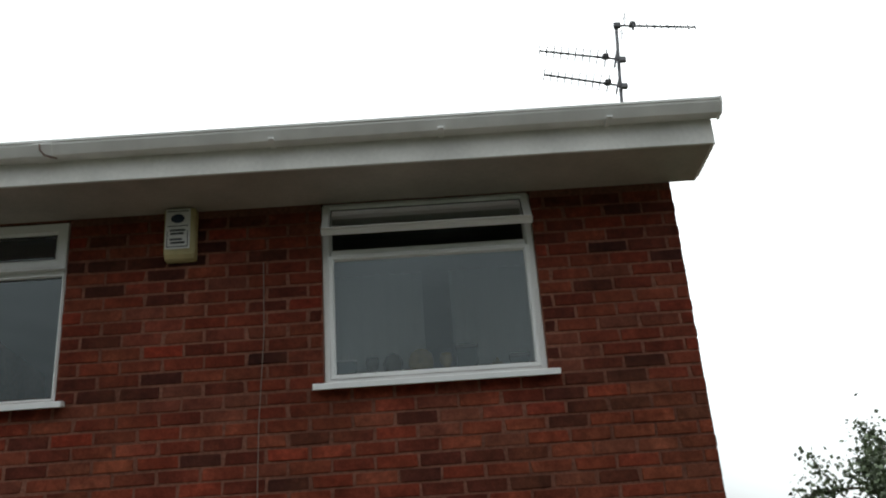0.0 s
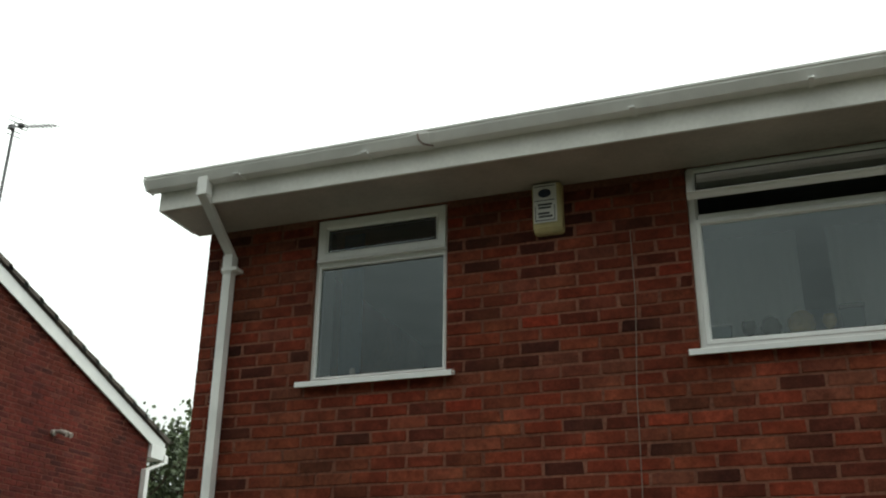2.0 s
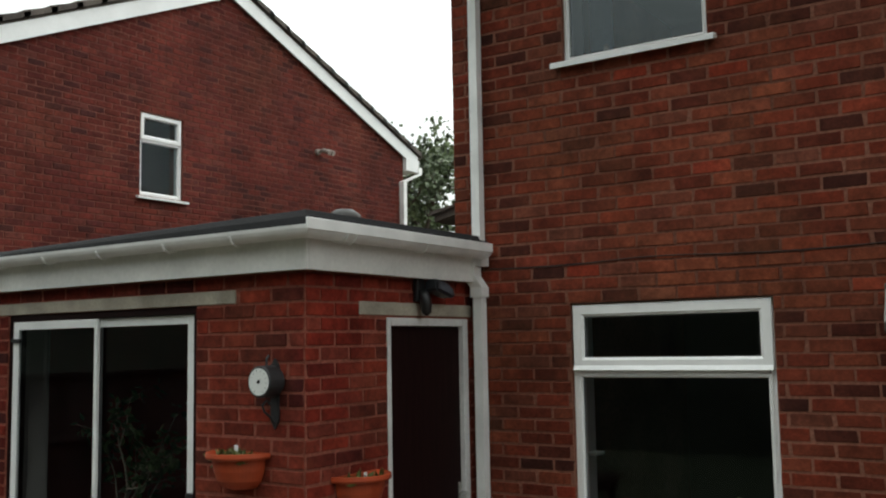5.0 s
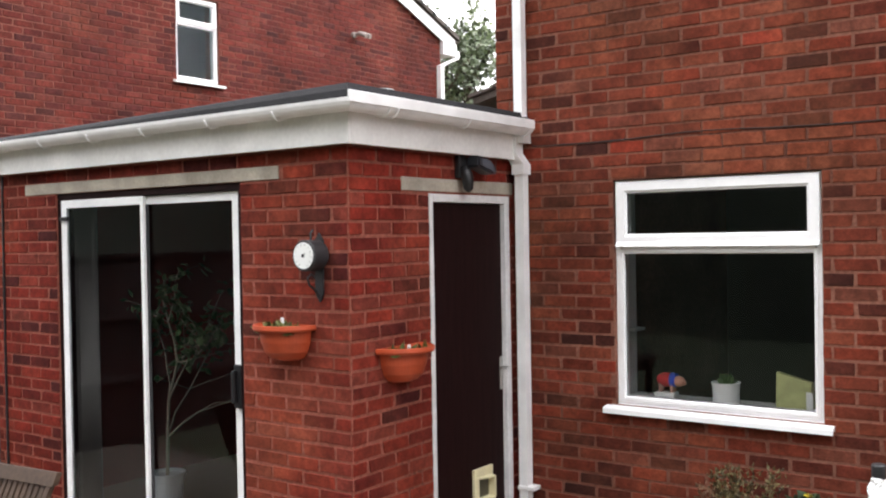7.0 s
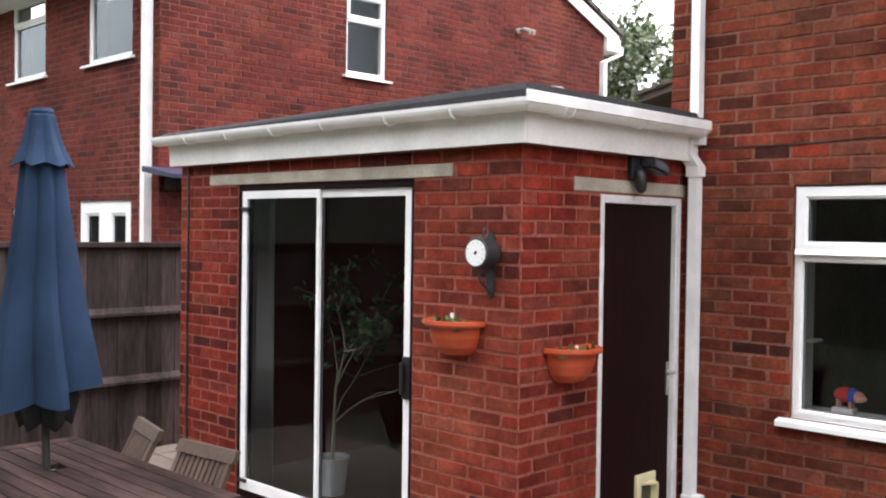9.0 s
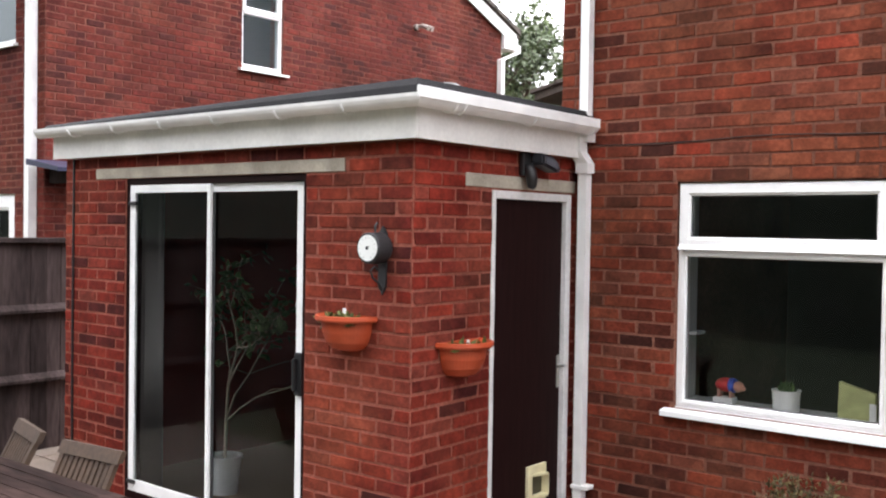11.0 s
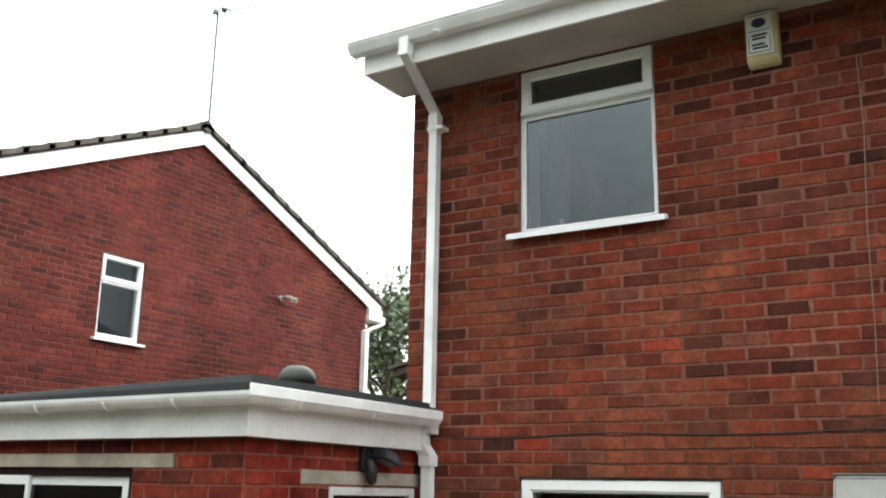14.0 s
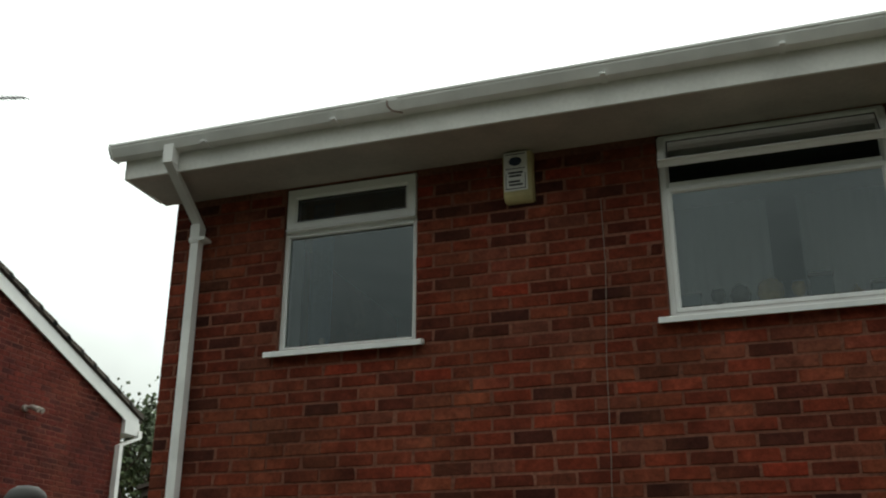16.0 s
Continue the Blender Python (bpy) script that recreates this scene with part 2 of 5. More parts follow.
    r1 = [bm.verts.new(at(u, v, a1)) for u, v in outline]
    k = len(outline)
    fs = [bm.faces.new(r0), bm.faces.new(list(reversed(r1)))]
    fs += [bm.faces.new((r0[i], r1[i], r1[(i + 1) % k], r0[(i + 1) % k])) for i in range(k)]
    bmesh.ops.recalc_face_normals(bm, faces=fs)
    return bm


def tube(points, radius, sides=10, bm=None, closed_ends=True):
    """A round bar along points; radius is a number or one for each point."""
    bm = bm or bmesh.new()
    pts = [Vector(p) for p in points]
    rad = radius if isinstance(radius, (list, tuple)) else [radius] * len(pts)
    rings, ref = [], None
    for i, p in enumerate(pts):
        d = (pts[min(i + 1, len(pts) - 1)] - pts[max(i - 1, 0)]).normalized()
        if ref is None:
            ref = d.orthogonal().normalized()
        ref = (ref - d * ref.dot(d)).normalized()
        other = d.cross(ref)
        rings.append([bm.verts.new(p + rad[i] * (math.cos(a) * ref + math.sin(a) * other)) for a in (2 * math.pi * s / sides for s in range(sides))])
    for a, b in zip(rings, rings[1:]):
        for s in range(sides):
            bm.faces.new((a[s], a[(s + 1) % sides], b[(s + 1) % sides], b[s]))
    if closed_ends:
        bm.faces.new(list(reversed(rings[0])))
        bm.faces.new(rings[-1])
    return bm


def lathe(profile, centre, sides=24, bm=None, start=0.0, turn=2 * math.pi):
    """A profile of (radius, height) turned about the upright through centre."""
    bm = bm or bmesh.new()
    c = Vector(centre)
    full = abs(turn - 2 * math.pi) < 1e-6
    count = sides if full else sides + 1
    rings = [[bm.verts.new(c + Vector((r * math.cos(start + turn * s / sides), r * math.sin(start + turn * s / sides), h))) for s in range(count)] for r, h in profile]
    for a, b in zip(rings, rings[1:]):
        for s in range(sides):
            t = (s + 1) % count
            bm.faces.new((a[s], a[t], b[t], b[s]))
    return bm


def frame_map(origin, along, out):
    """Maps (u along, d outward, v up) of a wall to the world."""
    o, a, n = Vector(origin), Vector(along), Vector(out)
    return lambda u, d, v: o + a * u + n * d + Vector((0, 0, v))


def wall_solid(name, at, us, vs, openings, thick, mat, parent=None, kind="structure"):
    """A wall with thickness, its openings cut through and their reveals closed."""
    ub = sorted({us[0], us[1], *[o[0] for o in openings], *[o[1] for o in openings]})
    vb = sorted({vs[0], vs[1], *[o[2] for o in openings], *[o[3] for o in openings]})
    ub, vb = [u for u in ub if us[0] <= u <= us[1]], [v for v in vb if vs[0] <= v <= vs[1]]
    solid = lambda i, j: 0 <= i < len(ub) - 1 and 0 <= j < len(vb) - 1 and not any(o[0] < (ub[i] + ub[i + 1]) / 2 < o[1] and o[2] < (vb[j] + vb[j + 1]) / 2 < o[3] for o in openings)
    bm, made = bmesh.new(), {}

    def v(i, d, j):
        if (i, d, j) not in made:
            made[i, d, j] = bm.verts.new(at(ub[i], d, vb[j]))
        return made[i, d, j]

    for i in range(len(ub) - 1):
        for j in range(len(vb) - 1):
            if not solid(i, j):
                continue
            bm.faces.new((v(i, 0, j), v(i + 1, 0, j), v(i + 1, 0, j + 1), v(i, 0, j + 1)))
            bm.faces.new((v(i, -thick, j + 1), v(i + 1, -thick, j + 1), v(i + 1, -thick, j), v(i, -thick, j)))
            for ok, a, b in ((solid(i - 1, j), (i, j), (i, j + 1)), (solid(i + 1, j), (i + 1, j + 1), (i + 1, j)), (solid(i, j - 1), (i + 1, j), (i, j)), (solid(i, j + 1), (i, j + 1), (i + 1, j + 1))):
                if not ok:
                    bm.faces.new((v(a[0], 0, a[1]), v(b[0], 0, b[1]), v(b[0], -thick, b[1]), v(a[0], -thick, a[1])))
    bmesh.ops.recalc_face_normals(bm, faces=bm.faces)
    return part(name, bm, mat, parent, kind=kind)


def brick_rows(us, vs, openings, shift=0.0, rake=None, course=0.075, length=0.225, joint=0.0105):
    """The bricks of a stretcher-bond wall as (u0, u1, v0, v1), cut at openings and below a rake."""
    found = []
    for k in range(int(round(vs[0] / course)), int(math.ceil(vs[1] / course - 1e-6))):
        v0, v1 = k * course + joint / 2, min((k + 1) * course - joint / 2, vs[1])
        if v1 - v0 < 0.045:
            continue
        lo, hi = us
        if rake:
            lo, hi = rake(v1)
            if hi - lo < 0.1:
                continue
        u = us[0] + shift - length + (length / 2 if k % 2 else 0)
        while u < hi:
            spans = [(max(u + joint / 2, lo), min(u + length - joint / 2, hi))]
            for a, b, c, d in openings:
                if min(d, v1) - max(c, v0) > 0.02:
                    spans = [s for x0, x1 in spans for s in ((x0, min(x1, a)), (max(x0, b), x1)) if s[1] - s[0] > 0.004]
            found += [(a, b, v0, v1) for a, b in spans if b - a > 0.022]
            u += length
    return found


def brick_mesh(bm, at, brick, rnd, proud=0.0045):
    """One brick: an uneven face with worn, sloped edges, bent arrises and here and there a chipped corner."""
    a, b, c, d = brick
    p = proud + rnd.uniform(-0.002, 0.002)
    e = 0.0035
    j = lambda: rnd.uniform(-0.0017, 0.0017)
    a, b, c, d = a + rnd.uniform(-0.002, 0.004), b + rnd.uniform(-0.004, 0.002), c + rnd.uniform(-0.002, 0.002), d + rnd.uniform(-0.0025, 0.002)
    w = min(0.02, (b - a) / 3)
    rim = [(a, c, 1, 1), (a + w, c, 0, 1), (b - w, c, 0, 1), (b, c, -1, 1), (b, d, -1, -1), (b - w, d, 0, -1), (a + w, d, 0, -1), (a, d, 1, -1)]
    back, front = [], []
    for u, v, du, dv in rim:
        du0, dv0 = j(), j()
        worn = rnd.uniform(0.003, 0.007) if du and rnd.random() < 0.18 else 0.0
        back.append(bm.verts.new(at(u + du0 + du * worn, -0.002, v + dv0 + dv * worn * 0.6)))
        front.append(bm.verts.new(at(u + du0 + du * (e + worn), p + rnd.uniform(-0.0008, 0.0008), v + dv0 + dv * (e + worn * 0.6))))
    bm.faces.new(front)
    for i in range(8):
        bm.faces.new((back[i], back[(i + 1) % 8], front[(i + 1) % 8], front[i]))


def lay_bricks(wall, at, bricks, near, mat, seed):
    """Bricks of a wall: those of the near stretch singly, as children of the wall; the rest joined."""
    rnd = random.Random(seed)
    single = [b for b in bricks if near(b)][:300]
    chosen = set(single)
    rest = bmesh.new()
    for b in bricks:
        if b not in chosen:
            brick_mesh(rest, at, b, rnd)
    if len(rest.verts):
        part("brick_field", rest, mat, wall, kind="stuff")
    else:
        rest.free()
    pool = {}
    base = BASES[wall.name]
    for a, b, c, d in single:
        key = (round(b - a, 3), round(d - c, 3), rnd.randrange(4))
        if key not in pool:
            bm = bmesh.new()
            o = at(0, 0, 0)
            brick_mesh(bm, lambda u, s, v: at(u, s, v) - o, (0, b - a, 0, d - c), rnd)
            me = bpy.data.meshes.new("brick")
            bm.to_mesh(me)
            bm.free()
            me.materials.append(mat)
            pool[key] = me
        ob = new("brick", pool[key])
        ob.parent, ob.location = wall, at(a, 0, c) - base


LATER = []      # brickwork is laid at the end of the file

# ---- setting: ground ----
gr = bmesh.new()
bmesh.ops.create_grid(gr, x_segments=40, y_segments=40, size=1, matrix=Matrix.Diagonal((400, 400, 1, 1)))
ground = tagged(part("ground", gr, material("garden_soil_and_grass", (0.035, 0.042, 0.02), rough=1.0, grain=0.4, grain_size=30, stain=0.4, stain_size=0.6, bump=1.0)), "grassy garden ground", "ground", kind="structure")
ground.location.z = -0.06

# ---- setting: main house ----
HX0, HX1, EAVE = -0.79, 4.33, 4.765
XE, YE, EX0, ETOP = -0.672, -1.556, -3.88, 2.43
WA, WB, WC = (0.0, 0.885, 3.70, 4.765), (2.31, 3.51, 3.70, 4.765), (0.0, 1.17, 0.945, 2.25)
at_rear = frame_map((0, 0, 0), (1, 0, 0), (0, -1, 0))
wall_rear = tagged(wall_solid("wall_rear", at_rear, (HX0, HX1), (-0.05, 5.0), [WA, WB, WC], 0.27, MORTAR), "red brick rear wall of the house", "wall")
LATER.append((wall_rear, at_rear, brick_rows((HX0, HX1), (0, EAVE), [WA, WB, WC, (-9, XE, -1, 2.45)], shift=0.095), lambda b: 0.75 < b[2] < 2.5 and b[0] > -0.7 and b[1] < 3.2, BRICK, 3))
at_side = frame_map((HX0, 8.0, 0), (0, -1, 0), (-1, 0, 0))
wall_left = tagged(wall_solid("wall_left", at_side, (0, 7.73), (-0.05, 5.0), [], 0.27, MORTAR), "red brick side wall of the house", "wall")
LATER.append((wall_left, at_side, brick_rows((0, 8.0), (2.4, EAVE), []), lambda b: b[1] > 7.4, BRICK, 4))
at_right = frame_map((HX1, 0.0, 0), (0, 1, 0), (1, 0, 0))
wall_right = tagged(wall_solid("wall_right", at_right, (0.27, 8.0), (-0.05, 5.0), [], 0.27, MORTAR), "red brick side wall of the house", "wall")
LATER.append((wall_right, at_right, brick_rows((0, 8.0), (0, EAVE), []), lambda b: b[0] < 0.5 and b[2] > 2.5, BRICK, 5))
wall_front = tagged(part("wall_front", box(HX0, HX1, 8.0, 8.27, -0.05, 5.0), MORTAR), "front wall of the house", "wall", kind="structure")
# gables and roof of the main house
RIDGE = 6.75
for k, (x0, x1) in enumerate(((HX0, HX0 + 0.25), (HX1 - 0.25, HX1))):
    tagged(part("gable", prism([(0.0, 5.0), (8.0, 5.0), (4.0, RIDGE - 0.08)], x0, x1), MORTAR, kind="structure"), "red brick gable end below the roof", "wall")
rf = prism([(-0.47, 4.99), (4.0, RIDGE), (8.47, 4.99), (8.47, 4.91), (4.0, RIDGE - 0.08), (-0.47, 4.91)], HX0 - 0.12, HX1 + 0.14)
roof = tagged(part("roof", rf, TILE), "dark concrete tiled pitched roof", "roof", kind="structure")
# eaves: soffit, fascia, boxed ends and gutter
FY, FX0, FX1 = -0.43, -0.885, 4.48
# the soffit's plastic is darkened to carry the shade under the eaves
soffit = tagged(part("soffit", box(FX0, FX1, FY, -0.001, EAVE, EAVE + 0.012), material("shaded_soffit_plastic", (0.42, 0.38, 0.33), rough=0.6, grain=0.06, stain=0.2, stain_size=2.0)), "white plastic soffit under the eaves", "soffit", kind="structure")
fascia = tagged(part("fascia", box(FX0, FX1, FY - 0.018, FY, EAVE - 0.004, 4.93, 0.003), UPVC_OLD), "white plastic fascia board along the eaves", "fascia", kind="structure")
for x0, x1 in ((FX0 - 0.004, FX0 + 0.014), (FX1 - 0.014, FX1 + 0.004)):
    tagged(part("box_end", prism([(FY - 0.02, EAVE - 0.006), (-0.06, EAVE - 0.006), (-0.06, 5.06), (FY - 0.02, 4.925)], x0, x1), UPVC_OLD, kind="structure"), "white plastic boxed end of the eaves", "fascia")


def gutter_profile(y, z, w=0.11, h=0.085, sign=-1):
    """A square-line gutter: outside, then inside."""
    pts = [(y, z), (y, z - h), (y + sign * w * 0.72, z - h), (y + sign * w, z - h * 0.35), (y + sign * w, z)]
    return pts + [(y + sign * (w - 0.008), z), (y + sign * (w - 0.008), z - h * 0.35), (y + sign * w * 0.68, z - h + 0.008), (y + sign * 0.008, z - h + 0.008), (y + sign * 0.008, z)]


gutter = thing("gutter", (2, FY, 4.97), "white plastic rain gutter along the eaves", "gutter", kind="structure")
part("channel", prism(gutter_profile(FY - 0.02, 4.962, 0.1, 0.075), FX0 - 0.065, FX1 + 0.045), GUTTER, gutter)
part("lip", box(FX0 - 0.065, FX1 + 0.045, FY - 0.127, FY - 0.115, 4.948, 4.966, 0.003), GUTTER, gutter)
for x in (FX0 - 0.069, FX1 + 0.036):
    part("stop_end", prism([(FY - 0.016, 4.968), (FY - 0.016, 4.881), (FY - 0.094, 4.881), (FY - 0.128, 4.932), (FY - 0.128, 4.968)], x, x + 0.014), GUTTER, gutter)
part("union", prism(gutter_profile(FY - 0.016, 4.965, 0.109, 0.083), 0.86, 0.96), GUTTER, gutter)

part("fall_bracket", tube([(0.9, FY - 0.13, 4.935), (0.905, FY - 0.13, 4.9), (0.925, FY - 0.112, 4.878), (0.98, FY - 0.08, 4.872)], 0.0055, 6), material("rusty_iron", (0.16, 0.11, 0.09), rough=0.8, stain=0.3), gutter, "rusty fall bracket")
for x in (-0.3, 0.55, 2.1, 3.0, 3.9):
    part("bracket", box(x, x + 0.03, FY - 0.128, FY - 0.019, 4.878, 4.889, 0.002), GUTTER, gutter)
for ob in gutter.children:      # the run falls towards its outlet
    for v in ob.data.vertices:
        v.co.z += 0.024 * (v.co.x + 2 - FX0) / (FX1 - FX0) - 0.002
# windows of the main house


def sash(parent, x0, x1, z0, z1, y, w, d=0.06, mat=UPVC, name="frame"):
    """A mitred frame of plastic bars, bevelled to the glass."""
    bm = bmesh.new()
    oc = [(x0, z0), (x1, z0), (x1, z1), (x0, z1)]
    ic = [(x0 + w, z0 + w), (x1 - w, z0 + w), (x1 - w, z1 - w), (x0 + w, z1 - w)]
    ch = [(x0 + w * 0.72, z0 + w * 0.72), (x1 - w * 0.72, z0 + w * 0.72), (x1 - w * 0.72, z1 - w * 0.72), (x0 + w * 0.72, z1 - w * 0.72)]
    rings = [[bm.verts.new((x, yy, z)) for x, z in c] for c, yy in ((oc, y + d), (oc, y + 0.004), ([(x + (0.004 if x == x0 else -0.004), z + (0.004 if z == z0 else -0.004)) for x, z in oc], y), (ch, y), (ic, y + 0.018), (ic, y + d))]
    for a, b in zip(rings, rings[1:] + rings[:1]):
        for s in range(4):
            bm.faces.new((a[s], a[(s + 1) % 4], b[(s + 1) % 4], b[s]))
    bmesh.ops.recalc_face_normals(bm, faces=bm.faces)
    return part(name, bm, mat, parent)


def pane_box(x0, x1, y, z0, z1):
    """A sheet of glass 6 mm thick: its outer face, towards -y, takes the first material, the rest the second."""
    bm = box(x0, x1, y, y + 0.006, z0, z1)
    for f in bm.faces:
        f.material_index = 0 if f.normal.y < -0.5 else 1
    return bm


def pane(parent, x0, x1, z0, z1, y, mat=GLASS):
    p = part("pane", pane_box(x0, x1, y, z0, z1), [mat, CLEAR], parent, "clear reflecting glass")
    p.visible_shadow = False
    g = 0.006
    bm = bmesh.new()
    for a in ((x0 - 0.004, x0 + g, z0, z1), (x1 - g, x1 + 0.004, z0, z1), (x0, x1, z0 - 0.004, z0 + g), (x0, x1, z1 - g, z1 + 0.004)):
        box(a[0], a[1], y - 0.004, y, a[2], a[3], bm=bm)
    part("gasket", bm, RUBBER, parent)
    return p


def house_window(name, o, split, label, vent_open=0.0, sill_over=0.055, y=0.03, inset=0.05, glass=GLASS, bar=0.072):
    """A plastic window: outer frame, a top-hung vent over a fixed pane, and a sill."""
    x0, x1, z0, z1 = o
    w = thing(name, ((x0 + x1) / 2, 0, z0), label, "window", kind="structure")
    f = inset - 0.006
    sash(w, x0, x1, z0 + 0.004, z1 - 0.004, y, f, 0.07)
    part("transom", box(x0 + f, x1 - f, y + 0.002, y + 0.07, split - 0.022, split + 0.022, 0.004), UPVC, w)
    sash(w, x0 + f * 0.6, x1 - f * 0.6, z0 + f * 0.5, split - 0.012, y - 0.006, inset * 0.55, 0.02, name="glazing_bead")
    pane(w, x0 + f + 0.004, x1 - f - 0.004, z0 + f + 0.004, split - 0.03, y + 0.016, glass)
    s = sash(w, x0 + 0.012, x1 - 0.012, split + 0.008, z1 - 0.012, y - 0.022, bar, 0.05 if bar > 0.06 else 0.034, name="vent_sash")
    p = pane(s, x0 + bar + 0.008, x1 - bar - 0.008, split + bar + 0.004, z1 - bar - 0.008, y - 0.004, glass)
    drip = part("drip_bar", prism([(y - 0.022, split + 0.012), (y - 0.04, split + 0.004), (y - 0.022, split + 0.03)], x0 + 0.014, x1 - 0.014), UPVC, s)
    if vent_open:
        top = Vector(((x0 + x1) / 2, y - 0.0, z1 - 0.012)) - BASES[w.name]
        s.matrix_basis = Matrix.Translation(top) @ Matrix.Rotation(radians(-vent_open), 4, "X") @ Matrix.Translation(-top)
    part("sill", prism([(0.06, z0 + 0.006), (-0.055, z0 - 0.012), (-0.062, z0 - 0.018), (-0.062, z0 - 0.045), (-0.05, z0 - 0.045), (-0.045, z0 - 0.03), (0.06, z0 - 0.03)], x0 - sill_over, x1 + sill_over), UPVC, w)
    return w


window_1 = house_window("window_1", WA, 4.46, "white plastic bedroom window under the eaves, closed", inset=0.034)
window_2 = house_window("window_2", WB, 4.46, "white plastic bedroom window with its top vent open", vent_open=34, inset=0.058, bar=0.048)
# the kitchen panes take the weaker-reflecting copy to look darker
window_3 = house_window("window_3", WC, 1.86, "white plastic kitchen window with a closed top vent", glass=GLASS_LOW_REFLECT)

# ---- setting: extension ----
SL, SD = (-3.16, -1.44, 0.16, 2.253), (-0.893, -0.07, 0.10, 2.178)
LINF, LINS = (-3.50, -1.147, 2.255, 2.325), (-1.137, -0.03, 2.19, 2.262)
at_ext = frame_map((0, YE, 0), (1, 0, 0), (0, -1, 0))
wall_ext = tagged(wall_solid("wall_extension", at_ext, (EX0, XE), (-0.05, ETOP), [SL], 0.25, MORTAR_EXT), "red brick front wall of the extension", "wall")
LATER.append((wall_ext, at_ext, brick_rows((EX0, XE), (0, ETOP), [SL, LINF], shift=0.058), lambda b: True, BRICK_NEAR, 6))
at_exts = frame_map((XE, 0, 0), (0, 1, 0), (1, 0, 0))
wall_ext_side = tagged(wall_solid("wall_extension_side", at_exts, (YE + 0.25, 0.0), (-0.05, ETOP), [SD], 0.25, MORTAR_EXT), "red brick side wall of the extension with the back door", "wall")
LATER.append((wall_ext_side, at_exts, brick_rows((YE, -0.005), (0, ETOP), [SD, LINS], shift=0.113), lambda b: True, BRICK_NEAR, 7))
wall_ext_left = tagged(part("wall_extension_left", box(EX0, EX0 + 0.25, YE + 0.25, 3.0, -0.05, ETOP), MORTAR), "brick side wall of the extension", "wall", kind="structure")
wall_ext_back = tagged(part("wall_extension_back", box(EX0, HX0, 2.75, 3.0, -0.05, ETOP), MORTAR), "brick back wall of the extension", "wall", kind="structure")
for o, at, nm in ((LINF, at_ext, "lintel"), (LINS, at_exts, "lintel")):
    bm = box(o[0], o[1], -0.1, 0.008, o[2], o[3], 0.004)
    for v in bm.verts:
        v.co = at(v.co.x, v.co.y, v.co.z)
    tagged(part(nm, bm, LINTEL, kind="structure"), "pale concrete lintel set into the brickwork", "lintel")
# flat roof, fascia and gutter of the extension
GX, GY = XE + 0.075, YE - 0.075
fb = bmesh.new()
box(EX0 - 0.05, GX, GY, GY + 0.02, ETOP - 0.03, 2.6, 0.003, fb)
ext_fascia = tagged(part("fascia", fb, UPVC_OLD), "white plastic fascia board of the extension", "fascia", kind="structure")
ext_fascia_side = tagged(part("fascia", box(GX - 0.02, GX, GY + 0.021, -0.02, ETOP - 0.03, 2.6, 0.003), UPVC_OLD), "white plastic fascia board of the extension", "fascia", kind="structure")
rb = bmesh.new()
rows = [[(EX0 - 0.1, GY - 0.05, 2.615), (GX + 0.045, GY - 0.05, 2.65), (GX + 0.045, 0.0, 2.65), (EX0 - 0.1, 3.0, 2.615)],
        [(EX0 - 0.08, GY - 0.03, 2.635), (GX + 0.03, GY - 0.03, 2.685), (GX + 0.03, 0.0, 2.685), (EX0 - 0.08, 3.0, 2.635)],
        [(EX0 + 0.3, GY + 0.35, 2.66), (GX - 0.3, GY + 0.35, 2.715), (GX - 0.3, 0.0, 2.715), (EX0 + 0.3, 3.0, 2.66)]]
rings = [[rb.verts.new(p) for p in r] for r in rows]
base_ring = [rb.verts.new((x, y, 2.59)) for x, y, _ in rows[0]]
for a, b in zip([base_ring] + rings, rings):
    for i in range(4):
        rb.faces.new((a[i], a[(i + 1) % 4], b[(i + 1) % 4], b[i]))
rb.faces.new(rings[-1])
rb.faces.new(list(reversed(base_ring)))
bmesh.ops.recalc_face_normals(rb, faces=rb.faces)
ext_roof = tagged(part("roof", rb, FELT), "dark mineral felt flat roof of the extension", "roof", kind="structure")
ext_gutter = thing("gutter", (-2.3, GY, 2.55), "white half-round gutter on the extension", "gutter", kind="structure")


def round_gutter(y, z, r=0.056, sign=-1):
    out = [(y + sign * (r - r * math.cos(a)), z - r * math.sin(a) * 1.05) for a in (math.pi * k / 10 for k in range(11))]
    inn = [(y + sign * (r - (r - 0.006) * math.cos(a)), z - (r - 0.006) * math.sin(a) * 1.05) for a in (math.pi * k / 10 for k in range(10, -1, -1))]
    return out + inn


front_channel, side_channel = prism(round_gutter(GY - 0.002, 2.602), EX0 - 0.12, GX), prism(round_gutter(GX + 0.002, 2.602, sign=1), GY, -0.06, axis="y")
for v in front_channel.verts:       # both runs are mitred at the corner
    v.co.x += GY - v.co.y if v.co.x > GX - 0.001 else 0.0
for v in side_channel.verts:
    v.co.y -= v.co.x - GX if v.co.y < GY + 0.001 else 0.0
part("channel", front_channel, GUTTER, ext_gutter)
part("side_channel", side_channel, GUTTER, ext_gutter)
part("side_drip_trim", box(GX + 0.104, GX + 0.118, GY - 0.119, -0.06, 2.578, 2.634, 0.003), GUTTER, ext_gutter)
br_bm = lambda x: tube([(x, GY - 0.002, 2.56), (x, GY - 0.03, 2.545), (x, GY - 0.07, 2.534), (x, GY - 0.1, 2.548), (x, GY - 0.116, 2.575)], 0.006, 6)
for x in (-3.55, -3.05, -2.55, -2.05, -1.5, -1.0):
    part("bracket", br_bm(x), GUTTER, ext_gutter)
